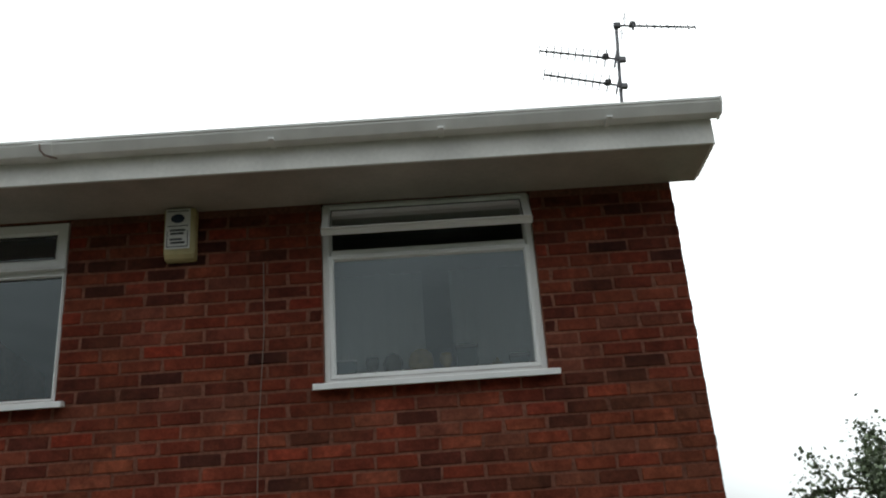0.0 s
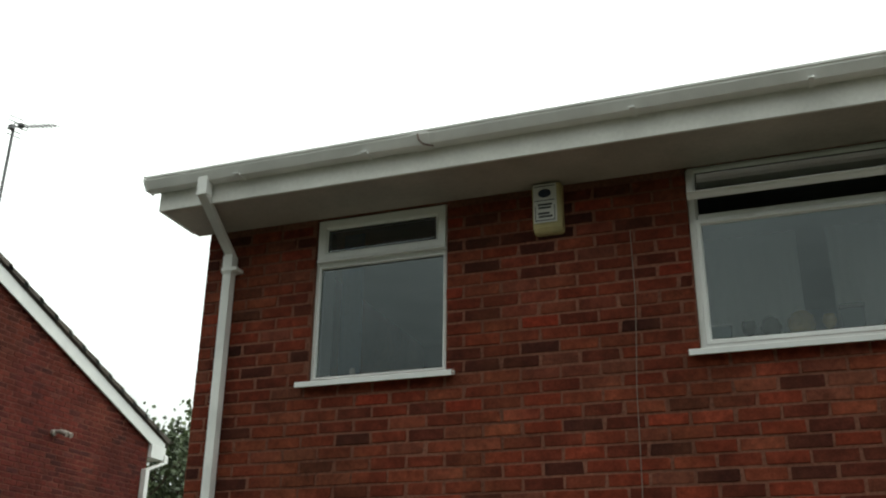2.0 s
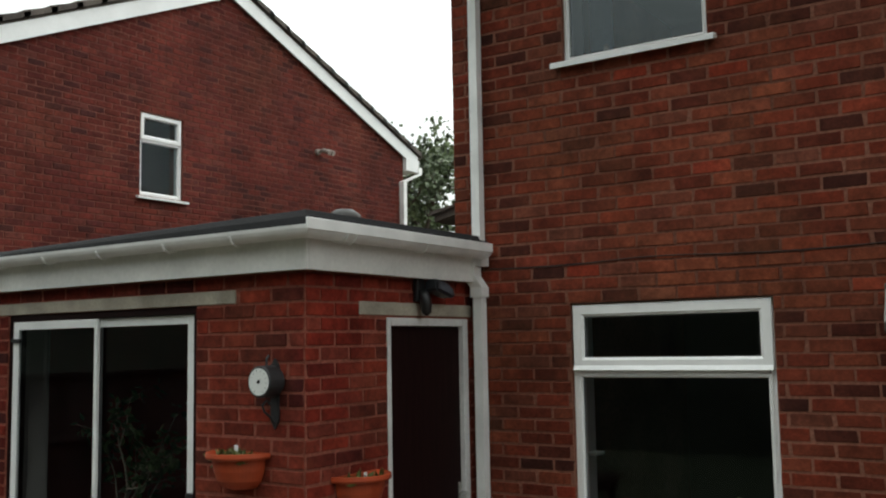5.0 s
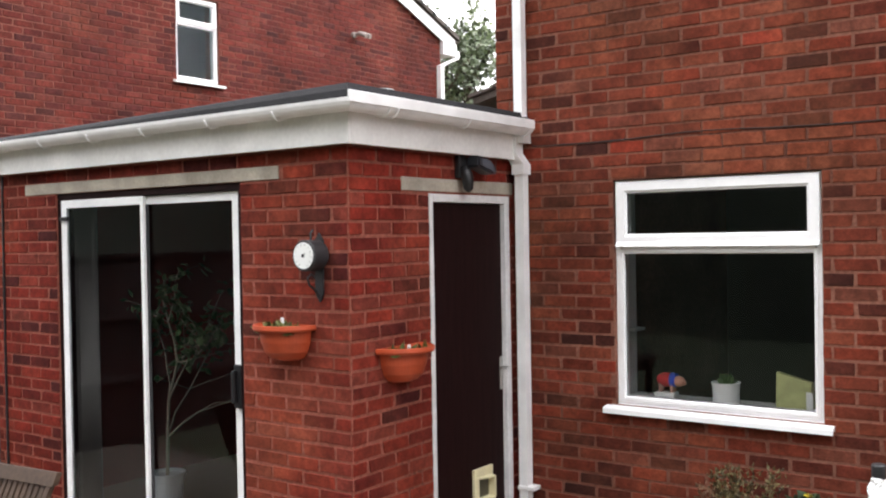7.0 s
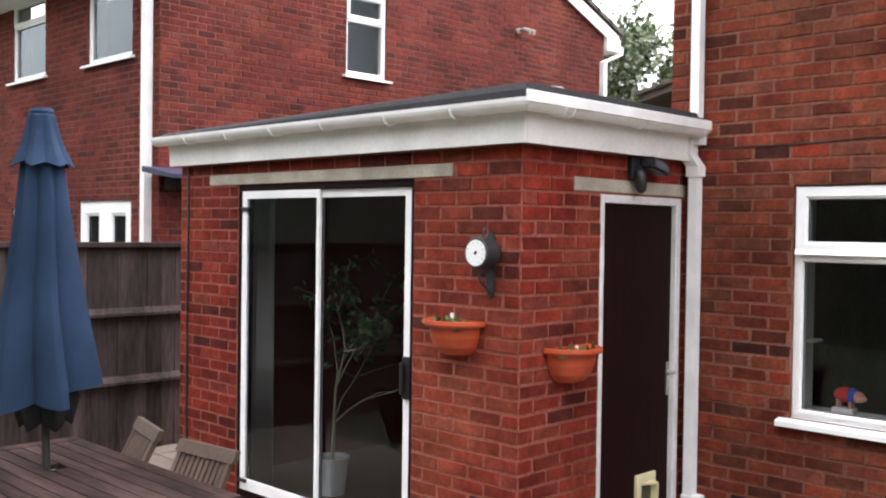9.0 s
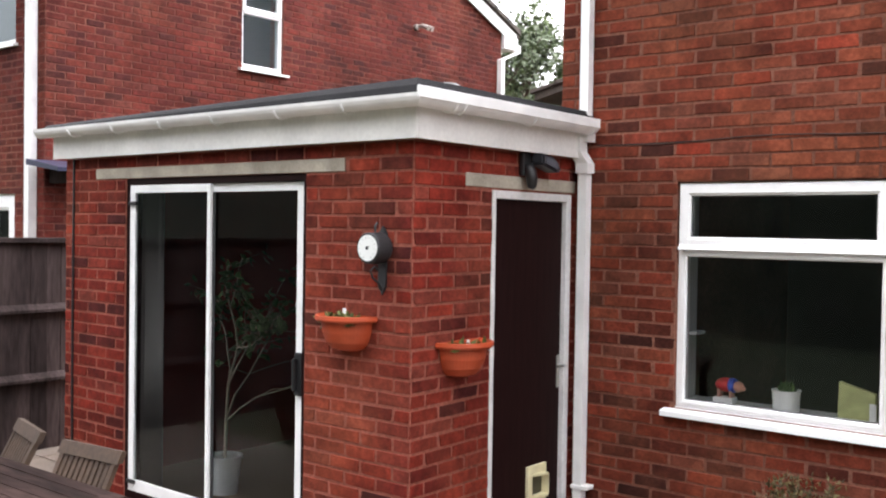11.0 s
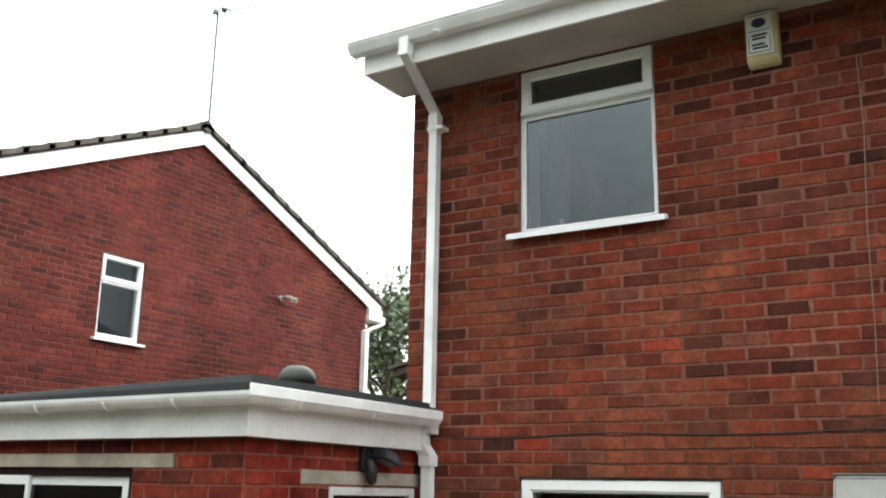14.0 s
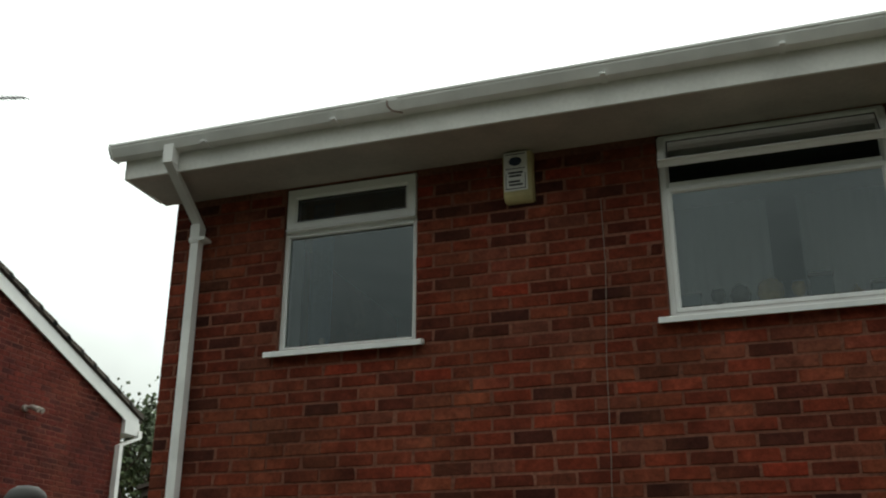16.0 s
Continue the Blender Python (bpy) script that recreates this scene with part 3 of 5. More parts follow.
for y in (-1.45, -1.38, -0.75, -0.12):
    part("bracket", tube([(GX + 0.002, y, 2.56), (GX + 0.03, y, 2.545), (GX + 0.07, y, 2.534), (GX + 0.1, y, 2.548), (GX + 0.116, y, 2.575)], 0.006, 6), GUTTER, ext_gutter)

# downpipe in the corner between the house and the extension
PX, PY = -0.585, -0.055
downpipe = thing("downpipe", (PX, PY, 0), "white square plastic downpipe from eaves to ground", "downpipe", kind="structure")


def square_pipe(points, half, bm=None):
    bm = bm or bmesh.new()
    rings = []
    for x, y, z in points:
        rings.append([bm.verts.new((x + a * half, y + b * half, z)) for a, b in ((-1, -1), (1, -1), (1, 1), (-1, 1))])
    for a, b in zip(rings, rings[1:]):
        for s in range(4):
            bm.faces.new((a[s], a[(s + 1) % 4], b[(s + 1) % 4], b[s]))
    bm.faces.new(rings[0]), bm.faces.new(rings[-1])
    bmesh.ops.recalc_face_normals(bm, faces=bm.faces)
    return bm


part("lower_pipe", square_pipe([(PX, PY, 0.0), (PX, PY, 2.33)], 0.03), GUTTER, downpipe)
part("upper_pipe", square_pipe([(PX, PY, 2.5), (PX, PY, 4.53)], 0.029), GUTTER, downpipe)
part("offset_bend", square_pipe([(PX, PY, 4.52), (PX, PY, 4.57), (PX + 0.055, FY - 0.07, 4.79), (PX + 0.055, FY - 0.07, 4.88)], 0.029), GUTTER, downpipe)
part("collar", square_pipe([(PX, PY, 4.44), (PX, PY, 4.56)], 0.034), GUTTER, downpipe)
part("outlet", square_pipe([(PX + 0.055, FY - 0.072, 4.79), (PX + 0.055, FY - 0.072, 4.95)], 0.034), GUTTER, downpipe)
part("hopper_joint", square_pipe([(PX, PY, 2.50), (PX, PY, 2.62)], 0.044), GUTTER, downpipe)
part("shoe_bend", square_pipe([(PX, PY, 2.31), (PX, PY, 2.37), (PX - 0.035, PY - 0.03, 2.44), (PX - 0.035, PY - 0.03, 2.53)], 0.042), GUTTER, downpipe)
for z in (0.38, 2.6, 4.45):
    part("clip", box(PX - 0.04, PX + 0.075, PY - 0.038, PY + 0.05, z, z + 0.025, 0.004), GUTTER, downpipe)

# sliding patio door
patio = thing("door_1", (-2.3, YE, 0.16), "white aluminium sliding patio door, closed", "patio door", kind="structure")
x0, x1, z0, z1 = *SL[:3], 2.248
bm = bmesh.new()
for a in ((x0, x0 + 0.035, z0 + 0.05, z1 - 0.035), (x1 - 0.035, x1, z0 + 0.05, z1 - 0.035), (x0, x1, z1 - 0.035, SL[3]), (x0, x1, z0, z0 + 0.05)):
    box(a[0], a[1], YE + 0.01, YE + 0.14, a[2], a[3], 0.004, bm)
part("timber_subframe", bm, DARKWOOD, patio, "dark stained timber frame")


def alu_leaf(name, a0, a1, y, stile_l, stile_r):
    bm = bmesh.new()
    zb, zt = z0 + 0.055, z1 - 0.038
    for r in ((a0, a0 + stile_l, zb, zt), (a1 - stile_r, a1, zb, zt), (a0 + stile_l, a1 - stile_r, zt - 0.05, zt), (a0 + stile_l, a1 - stile_r, zb, zb + 0.07)):
        box(r[0], r[1], y, y + 0.022, r[2], r[3], 0.003, bm)
    leaf = part(name, bm, ALUMINIUM, patio)
    p = part("pane", pane_box(a0 + stile_l - 0.004, a1 - stile_r + 0.004, y + 0.008, zb + 0.066, zt - 0.046), [GLASS_LOW_REFLECT, CLEAR], leaf, "clear reflecting glass")
    p.visible_shadow = False
    return leaf


leaf_a = alu_leaf("fixed_leaf", x0 + 0.036, -2.292, YE + 0.012, 0.055, 0.03)
leaf_b = alu_leaf("sliding_leaf", -2.322, x1 - 0.036, YE + 0.036, 0.022, 0.075)
part("track", box(x0 + 0.036, x1 - 0.036, YE + 0.012, YE + 0.13, z0 + 0.05, z0 + 0.056), ALUMINIUM, patio)
# black strip put in for the shadow gap where the leaves overlap
part("interlock_seal", box(-2.312, -2.264, YE + 0.0305, YE + 0.0352, z0 + 0.13, z1 - 0.09), BLACK, patio, "black strip for the shadow gap between the leaves")
hd = box(x1 - 0.098, x1 - 0.04, YE + 0.012, YE + 0.036, 1.02, 1.26, 0.006)
box(x1 - 0.09, x1 - 0.068, YE - 0.018, YE + 0.012, 1.05, 1.23, 0.008, hd)
part("handle", hd, BLACK, leaf_b, "black plastic pull handle")
part("timber_sill", box(x0 - 0.03, x1 + 0.04, YE - 0.06, YE + 0.12, 0.1, 0.16, 0.006), material("dusty_brown_timber", (0.045, 0.02, 0.017), rough=0.8, spec=0.2, grain=0.3, grain_size=40, stain=0.6, stain_size=6, stretch=(0.2, 1, 1), bump=0.4), patio, "dark stained timber sill")

for z in (0.26, 2.08):
    part("stop", box(x0 + 0.036, x0 + 0.12, YE - 0.004, YE + 0.012, z, z + 0.025, 0.003), BLACK, patio, "small black stop")

# back door in the side of the extension
back_door = thing("door_2", (XE, -0.48, 0.1), "closed dark brown back door with a cream cat flap", "door", kind="structure")
y0, y1, z0, z1 = SD
bm = bmesh.new()
for a in ((y0, y0 + 0.035, z0, z1), (y1 - 0.055, y1, z0, z1), (y0 + 0.035, y1 - 0.055, z1 - 0.045, z1)):
    box(XE - 0.09, XE + 0.006, a[0], a[1], a[2], a[3], 0.004, bm)
part("frame", bm, PAINT, back_door, "white painted door frame")
door_leaf = part("leaf", box(XE - 0.07, XE - 0.025, y0 + 0.036, y1 - 0.056, z0 + 0.006, z1 - 0.047, 0.003), DARKWOOD, back_door, "plain dark brown flush leaf")
part("weather_bar", prism([(XE - 0.026, z0 + 0.06), (XE + 0.02, z0 + 0.065), (XE - 0.026, z0 + 0.11)], y0 + 0.04, y1 - 0.06, axis="y"), DARKWOOD, door_leaf)
part("threshold", box(XE - 0.1, XE + 0.1, y0 - 0.06, y1 + 0.04, 0.0, 0.1, 0.008), DARKWOOD, back_door, "dark painted step")
CY0, CY1, CZ0, CZ1 = -0.478, -0.28, 0.345, 0.567
bm = bmesh.new()
for a in ((CY0, CY1, CZ1 - 0.05, CZ1), (CY0, CY1, CZ0, CZ0 + 0.045), (CY0, CY0 + 0.05, CZ0 + 0.045, CZ1 - 0.05), (CY1 - 0.03, CY1, CZ0 + 0.045, CZ1 - 0.05)):
    box(XE - 0.026, XE - 0.006, a[0], a[1], a[2], a[3], 0.004, bm)
CREAM = material("cream_plastic", (0.72, 0.66, 0.42), rough=0.45, stain=0.15, stain_size=10)
flap = part("cat_flap", bm, CREAM, door_leaf, "cream plastic cat flap frame")
# a black plate gives the flap's unlit opening its darkness
part("tunnel", box(XE - 0.024, XE - 0.022, CY0 + 0.05, CY1 - 0.03, CZ0 + 0.045, CZ1 - 0.05), BLACK, flap, "black plate for the dark opening")
part("flap_door", box(XE - 0.021, XE - 0.016, CY0 + 0.06, CY1 - 0.034, CZ0 + 0.05, CZ1 - 0.055, 0.002), material("smoky_plastic", (0.05, 0.045, 0.03), rough=0.3), flap)
hood = box(XE - 0.02, XE + 0.034, CY1 - 0.038, CY1 - 0.029, CZ0 + 0.04, CZ1 - 0.055, 0.004)
for za, zb in ((CZ0 + 0.032, CZ0 + 0.046), (CZ1 - 0.062, CZ1 - 0.05)):
    low = [hood.verts.new((px, py, za)) for px, py in ((XE - 0.02, CY0 + 0.05), (XE + 0.002, CY0 + 0.05), (XE + 0.024, CY1 - 0.09), (XE + 0.034, CY1 - 0.039), (XE - 0.02, CY1 - 0.039))]
    top = [hood.verts.new((v.co.x, v.co.y, zb)) for v in low]
    hood.faces.new(low), hood.faces.new(top)
    for k in range(5):
        hood.faces.new((low[k], low[(k + 1) % 5], top[(k + 1) % 5], top[k]))
bmesh.ops.recalc_face_normals(hood, faces=hood.faces)
part("tunnel_cheek", hood, CREAM, flap)
hb = box(XE - 0.026, XE - 0.018, y1 - 0.095, y1 - 0.06, 1.0, 1.2, 0.003)
tube([(XE - 0.02, y1 - 0.078, 1.14), (XE + 0.03, y1 - 0.078, 1.14), (XE + 0.03, y1 - 0.16, 1.14)], 0.008, 8, hb)
part("handle", hb, material("satin_metal", (0.6, 0.6, 0.58), rough=0.3, metal=1.0), door_leaf, "metal lever handle")

# ---- setting: patio ----
patio_bm = bmesh.new()
rnd = random.Random(8)
for i in range(-9, 7):
    for j in range(-3, 1):
        sx, sy = i * 0.9 + 0.2, j * 0.9 - 1.0
        dz = rnd.uniform(-0.004, 0.004)
        box(sx + 0.006, sx + 0.894, sy + 0.006, sy + 0.894, -0.05, dz, 0.004, patio_bm)
box(XE + 0.1, 4.6, -0.11, 0.0, -0.05, -0.001, 0.003, patio_bm)
patio_ground = tagged(part("pavement", patio_bm, CONCRETE), "grey concrete patio slabs", "paving", kind="structure")



def rough_fillet(x0, x1, y, depth, height, seed):
    """A trowelled, crumbling run of cement in the angle between a wall and the ground."""
    rnd, bm, n = random.Random(seed), bmesh.new(), int((x1 - x0) / 0.025)
    rings = []
    for i in range(n + 1):
        x = x0 + (x1 - x0) * i / n
        lump = 0.75 + 0.5 * noise.noise(Vector((x * 5.0, seed, 0))) + 0.25 * noise.noise(Vector((x * 19.0, seed, 3)))
        d, h = depth * max(0.35, lump), height * max(0.4, lump)
        rings.append([bm.verts.new((x, yy, zz)) for yy, zz in ((y - 0.001, -0.02), (y - 0.001, h + rnd.uniform(0, 0.008)), (y - d * 0.3, h * 0.85 + rnd.uniform(-0.006, 0.006)), (y - d * 0.65, h * 0.5 + rnd.uniform(-0.008, 0.008)), (y - d, 0.006 + rnd.uniform(-0.004, 0.004)), (y - d - 0.005, -0.02))])
    for a, b in zip(rings, rings[1:]):
        for k in range(6):
            bm.faces.new((a[k], b[k], b[(k + 1) % 6], a[(k + 1) % 6]))
    bm.faces.new(rings[0]), bm.faces.new(rings[-1])
    bmesh.ops.recalc_face_normals(bm, faces=bm.faces)
    return bm


tagged(part("cement_fillet", rough_fillet(SL[0] - 0.1, SL[1] + 0.05, YE, 0.085, 0.075, 7), material("grimy_cement", (0.075, 0.055, 0.043), rough=0.95, grain=0.35, grain_size=60, stain=0.8, stain_size=9, stain_colour=(0.02, 0.016, 0.012), bump=1.0), kind="structure"), "rough cement fillet at the foot of the extension wall", "trim")
tagged(part("cement_fillet", rough_fillet(-0.5, 4.3, 0.0, 0.035, 0.05, 4), material("dark_damp_cement", (0.09, 0.062, 0.048), rough=0.95, grain=0.25, stain=0.5, bump=0.6), kind="structure"), "dark cement fillet at the foot of the house wall", "trim")

# ---- neighbour's house ----
NX, NAP = -7.0, 4.0
neighbour = thing("neighbour_house", (NX - 3.5, 4.0, 0), "red brick two-storey house with white trim next door", "house")
at_gable = frame_map((NX, 0.0, 0), (0, 1, 0), (1, 0, 0))
NW = (2.55, 3.22, 3.90, 4.94)
NEAVE, NRIDGE = 5.2, 6.82
slope = (NRIDGE - NEAVE) / 4.0
steep = slope * 1.1       # the garden side of the roof is the steeper one
gw = wall_solid("gable_wall", at_gable, (0, 8.0), (-0.05, NEAVE), [NW], 0.25, MORTAR_FAR, neighbour, kind="")
part("gable_top", prism([(4.0 - (NRIDGE - NEAVE) / steep, NEAVE), (8.0, NEAVE), (4.0, NRIDGE)], NX - 0.25, NX), MORTAR_FAR, neighbour)
LATER.append((gw, at_gable, brick_rows((0, 8.0), (0.9, NRIDGE), [NW], rake=lambda v: (0.0, 8.0) if v < NEAVE else (4.0 - (NRIDGE - v) / steep, 8.0 - (v - NEAVE) / slope)), lambda b: 2.9 < b[2] < 4.0 and b[0] < 4.2, BRICK_FAR, 9))
at_nrear = frame_map((NX, 0.0, 0), (-1, 0, 0), (0, -1, 0))
NWS = [(0.6, 1.7, 3.86, 4.9), (2.85, 3.9, 3.86, 4.9), (0.6, 1.9, 1.1, 2.26), (2.7, 3.9, 1.1, 2.2)]
nr = wall_solid("rear_wall", at_nrear, (0.25, 7.0), (-0.05, NEAVE), NWS, 0.25, MORTAR_FAR, neighbour, kind="")
LATER.append((nr, at_nrear, brick_rows((0.0, 7.0), (1.2, NEAVE), NWS), lambda b: b[0] < 3.2 and 2.3 < b[2] < 3.9, BRICK_FAR, 10))
part("far_wall", box(NX - 7.0, NX - 0.25, 7.75, 8.0, -0.05, NEAVE), MORTAR_FAR, neighbour)
part("left_wall", box(NX - 7.25, NX - 7.0, 0.0, 8.0, -0.05, NEAVE), MORTAR_FAR, neighbour)


def turn_part(ob, place):
    base = BASES[ob.name]
    for v in ob.data.vertices:
        v.co = place(v.co + base) - base
    o, a, b, c = place(Vector((0, 0, 0))), place(Vector((1, 0, 0))), place(Vector((0, 1, 0))), place(Vector((0, 0, 1)))
    if (a - o).cross(b - o).dot(c - o) < 0:
        ob.data.flip_normals()


def plain_window(parent, o, place, split=None, muntin=None, glass=None):
    """A plastic window of the neighbour's house: frame, panes, vent and sill, set onto its wall."""
    a0, a1, c0, c1 = o
    made = [sash(parent, a0, a1, c0, c1, 0.03, 0.055, 0.07, name="window")]
    w = made[0]
    if split:
        made.append(part("transom", box(a0 + 0.05, a1 - 0.05, 0.025, 0.09, split - 0.03, split + 0.03, 0.004), UPVC, w))
        made.append(sash(w, a0 + 0.02, a1 - 0.02, split, c1 - 0.015, 0.012, 0.06, 0.04, name="vent_sash"))
    if muntin:
        made.append(part("mullion", box(muntin - 0.05, muntin + 0.05, 0.025, 0.09, c0 + 0.05, c1 - 0.05, 0.004), UPVC, w))
        for b0, b1 in ((a0 + 0.04, muntin - 0.03), (muntin + 0.03, a1 - 0.04)):
            made.append(sash(w, b0, b1, c0 + 0.04, c1 - 0.04, 0.012, 0.14, 0.04, name="casement_sash"))
    p = part("pane", pane_box(a0 + 0.05, a1 - 0.05, 0.06, c0 + 0.05, c1 - 0.05), [glass or GLASS_FAR, CLEAR], w, "clear reflecting glass")
    p.visible_shadow = False
    made.append(p)
    made.append(part("sill", prism([(0.05, c0 + 0.004), (-0.06, c0 - 0.02), (-0.06, c0 - 0.045), (0.05, c0 - 0.03)], a0 - 0.06, a1 + 0.06), UPVC, w))
    for ob in made:
        turn_part(ob, place)


plain_window(neighbour, NW, lambda v: Vector((NX - v.y, v.x, v.z)), split=4.6)
for k, o in enumerate(NWS):
    plain_window(neighbour, o, lambda v: Vector((NX - v.x, v.y, v.z)), split=o[2] + 0.72 if k == 1 else None, muntin=(o[0] + o[1]) / 2 if k == 2 else None, glass=GLASS if k < 2 else None)
# one unseen solid, coloured dark, stands in for the dim rooms
part("back_room", box(NX - 6.9, NX - 0.3, 0.9, 7.9, 0.05, 4.98), material("dim_room", (0.03, 0.03, 0.032), rough=0.9, stain=0.2), neighbour, "dark solid standing in for the dim rooms behind the windows")
# barge boards, roof tiles, eaves boxes
part("barge_board", prism([(-0.35, NRIDGE - 0.035 - 4.35 * steep), (4.0, NRIDGE - 0.035), (4.0, NRIDGE + 0.17), (-0.35, NRIDGE + 0.17 - 4.35 * steep)], NX + 0.04, NX + 0.062), UPVC, neighbour)
part("barge_board", prism([(8.35, NEAVE - 0.035 - 0.35 * slope), (4.001, NRIDGE - 0.035), (4.001, NRIDGE + 0.17), (8.35, NEAVE + 0.17 - 0.35 * slope)], NX + 0.04, NX + 0.062), UPVC, neighbour)
for a, b, low in ((-0.38, 0.0, 0.13), (8.0, 8.38, 0.0)):
    part("eaves_box", box(NX - 7.2, NX + 0.07, a, b, NEAVE - 0.24 - low, NEAVE - 0.03 - low, 0.004), UPVC, neighbour)
part("verge_soffit", prism([(-0.3, NRIDGE - 4.3 * steep), (4.0, NRIDGE), (8.3, NEAVE - 0.3 * slope), (8.3, NEAVE + 0.03 - 0.3 * slope), (4.0, NRIDGE + 0.03), (-0.3, NRIDGE + 0.03 - 4.3 * steep)], NX - 0.02, NX + 0.04), UPVC_OLD, neighbour)
nroof = part("roof", prism([(-0.45, NRIDGE + 0.17 - 4.45 * steep), (4.0, NRIDGE + 0.17), (8.45, NEAVE + 0.17 - 0.45 * slope), (8.45, NEAVE + 0.2 - 0.45 * slope), (4.0, NRIDGE + 0.2), (-0.45, NRIDGE + 0.2 - 4.45 * steep)], NX - 7.3, NX + 0.05), TILE, neighbour, "brown concrete roof tiles")
for side, pitch in ((1, steep), (-1, slope)):
    for k in range(14):
        d0, d1 = 4.42 - k * 0.33 + 0.0, 4.42 - (k + 1) * 0.33 - 0.08
        ya, yb = 4.0 - side * d0, 4.0 - side * max(d1, 0.0)
        za, zb = NRIDGE + 0.2 - d0 * pitch, NRIDGE + 0.2 - max(d1, 0.0) * pitch
        part("roof_tile", prism([(ya, za + 0.004), (ya, za + 0.088), (yb, zb + 0.06), (yb, zb + 0.004)], NX - 0.35, NX + 0.1), TILE, nroof)
bm = tube([(NX - 7.3, 4.0, NRIDGE + 0.22), (NX + 0.1, 4.0, NRIDGE + 0.22)], 0.09, 10)
part("ridge_tiles", bm, TILE, nroof)
part("downpipe", square_pipe([(NX - 0.17, -0.06, 0), (NX - 0.17, -0.06, 4.75), (NX - 0.17, -0.3, 4.95), (NX - 0.17, -0.3, 5.05)], 0.045), GUTTER, neighbour)
part("downpipe", square_pipe([(NX + 0.05, 7.93, 0), (NX + 0.05, 7.93, 4.75), (NX + 0.05, 8.38, 4.93), (NX + 0.05, 8.38, 5.05)], 0.045), GUTTER, neighbour)

# ---- inside the houses: floors, ceilings and what the windows show ----
tagged(part("floor", box(HX0 + 0.27, HX1 - 0.27, 0.27, 8.0, 0.0, 0.05), FLOORING, kind="structure"), "dark kitchen floor", "floor")
tagged(part("ceiling", box(HX0 + 0.27, HX1 - 0.27, 0.27, 8.0, 2.42, 2.6), PLASTER, kind="structure"), "plastered ceiling between the storeys", "ceiling")
tagged(part("ceiling", box(HX0 + 0.27, HX1 - 0.27, 0.27, 8.0, 4.9, 4.98), PLASTER, kind="structure"), "plastered bedroom ceiling", "ceiling")
# the kitchen's lack of light is put into this plaster's colour
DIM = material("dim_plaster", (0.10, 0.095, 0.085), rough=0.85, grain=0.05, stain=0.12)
tagged(part("wall_kitchen", box(HX0 + 0.28, HX1 - 0.28, 3.3, 3.4, 0.05, 2.42), DIM, kind="structure"), "kitchen back wall coloured dark for the dim room", "wall")
tagged(part("wall_bedrooms", box(HX0 + 0.28, HX1 - 0.28, 3.3, 3.4, 2.6, 4.9), PLASTER, kind="structure"), "bedroom back wall", "wall")
tagged(part("wall_partition", box(1.45, 1.55, 0.27, 3.3, 2.6, 4.9), PLASTER, kind="structure"), "wall between the bedrooms", "wall")
REVEAL = material("reveal_plaster", (0.5, 0.5, 0.49), rough=0.7, stain=0.1)
for o in (WA, WB, WC):
    for a in ((o[0] - 0.002, o[0] + 0.012, o[2], o[3] - 0.012), (o[1] - 0.012, o[1] + 0.002, o[2], o[3] - 0.012), (o[0], o[1], o[3] - 0.012, o[3] + 0.002)):
        tagged(part("trim", box(a[0], a[1], 0.101, 0.272, a[2], a[3]), REVEAL, kind="structure"), "plastered window reveal", "trim")
    tagged(part("window_board", box(o[0] - 0.002, o[1] + 0.002, 0.101, 0.33, o[2] + 0.008, o[2] + 0.03, 0.004), UPVC, kind="structure"), "white inner window board", "sill")

# extension room
tagged(part("floor", box(EX0 + 0.25, XE - 0.25, YE + 0.25, 2.75, 0.0, 0.17), FLOORING, kind="structure"), "brown carpeted floor of the garden room", "floor")
tagged(part("ceiling", box(EX0 + 0.25, XE - 0.25, YE + 0.25, 2.75, 2.36, 2.42), PLASTER, kind="structure"), "plastered ceiling of the garden room", "ceiling")
# the back wall is coloured dark to hold the room's dimness
tagged(part("wall_garden_room", box(EX0 + 0.26, HX0 - 0.01, 1.3, 1.4, 0.17, 2.36), material("dim_room_plaster", (0.1, 0.085, 0.075), rough=0.9, stain=0.2), kind="structure"), "garden room back wall coloured dark for the dim room", "wall")
tagged(part("wall_garden_room_left", box(EX0 + 0.251, EX0 + 0.27, YE + 0.26, 1.3, 0.17, 2.36), PLASTER_RED, kind="structure"), "dark red side wall of the garden room", "wall")

BARK = material("pale_bark", (0.28, 0.24, 0.19), rough=0.9, grain=0.3, grain_size=60, bump=0.5)
BARK_DARK = material("dark_bark", (0.07, 0.055, 0.04), rough=0.95, grain=0.3, grain_size=30, bump=0.8)


def leaf_material(name, colour, spread=0.45):
    return material(name, colour, rough=0.55, grain=0.2, grain_size=90, per_piece=spread, spec=0.4)


LEAF = leaf_material("green_leaf", (0.055, 0.10, 0.03))
LEAF_DARK = leaf_material("dark_green_leaf", (0.026, 0.046, 0.02))
LEAF_OLIVE = leaf_material("olive_leaf", (0.11, 0.12, 0.035))
LEAF_LIME = leaf_material("yellow_green_leaf", (0.16, 0.19, 0.035))
LEAF_RUST = leaf_material("rusty_leaf", (0.17, 0.09, 0.05))


def leaf(bm, p, d, size, rnd, wide=0.45):
    """One folded leaf at p that points along d."""
    d = d.normalized()
    side = d.cross(Vector((rnd.uniform(-1, 1), rnd.uniform(-1, 1), rnd.uniform(-1, 1)))).normalized() * size * wide
    up = side.cross(d).normalized() * size * 0.12
    a, m, e = bm.verts.new(p), bm.verts.new(p + d * size * 0.5 - up), bm.verts.new(p + d * size)
    l, r = bm.verts.new(p + d * size * 0.45 + side), bm.verts.new(p + d * size * 0.45 - side)
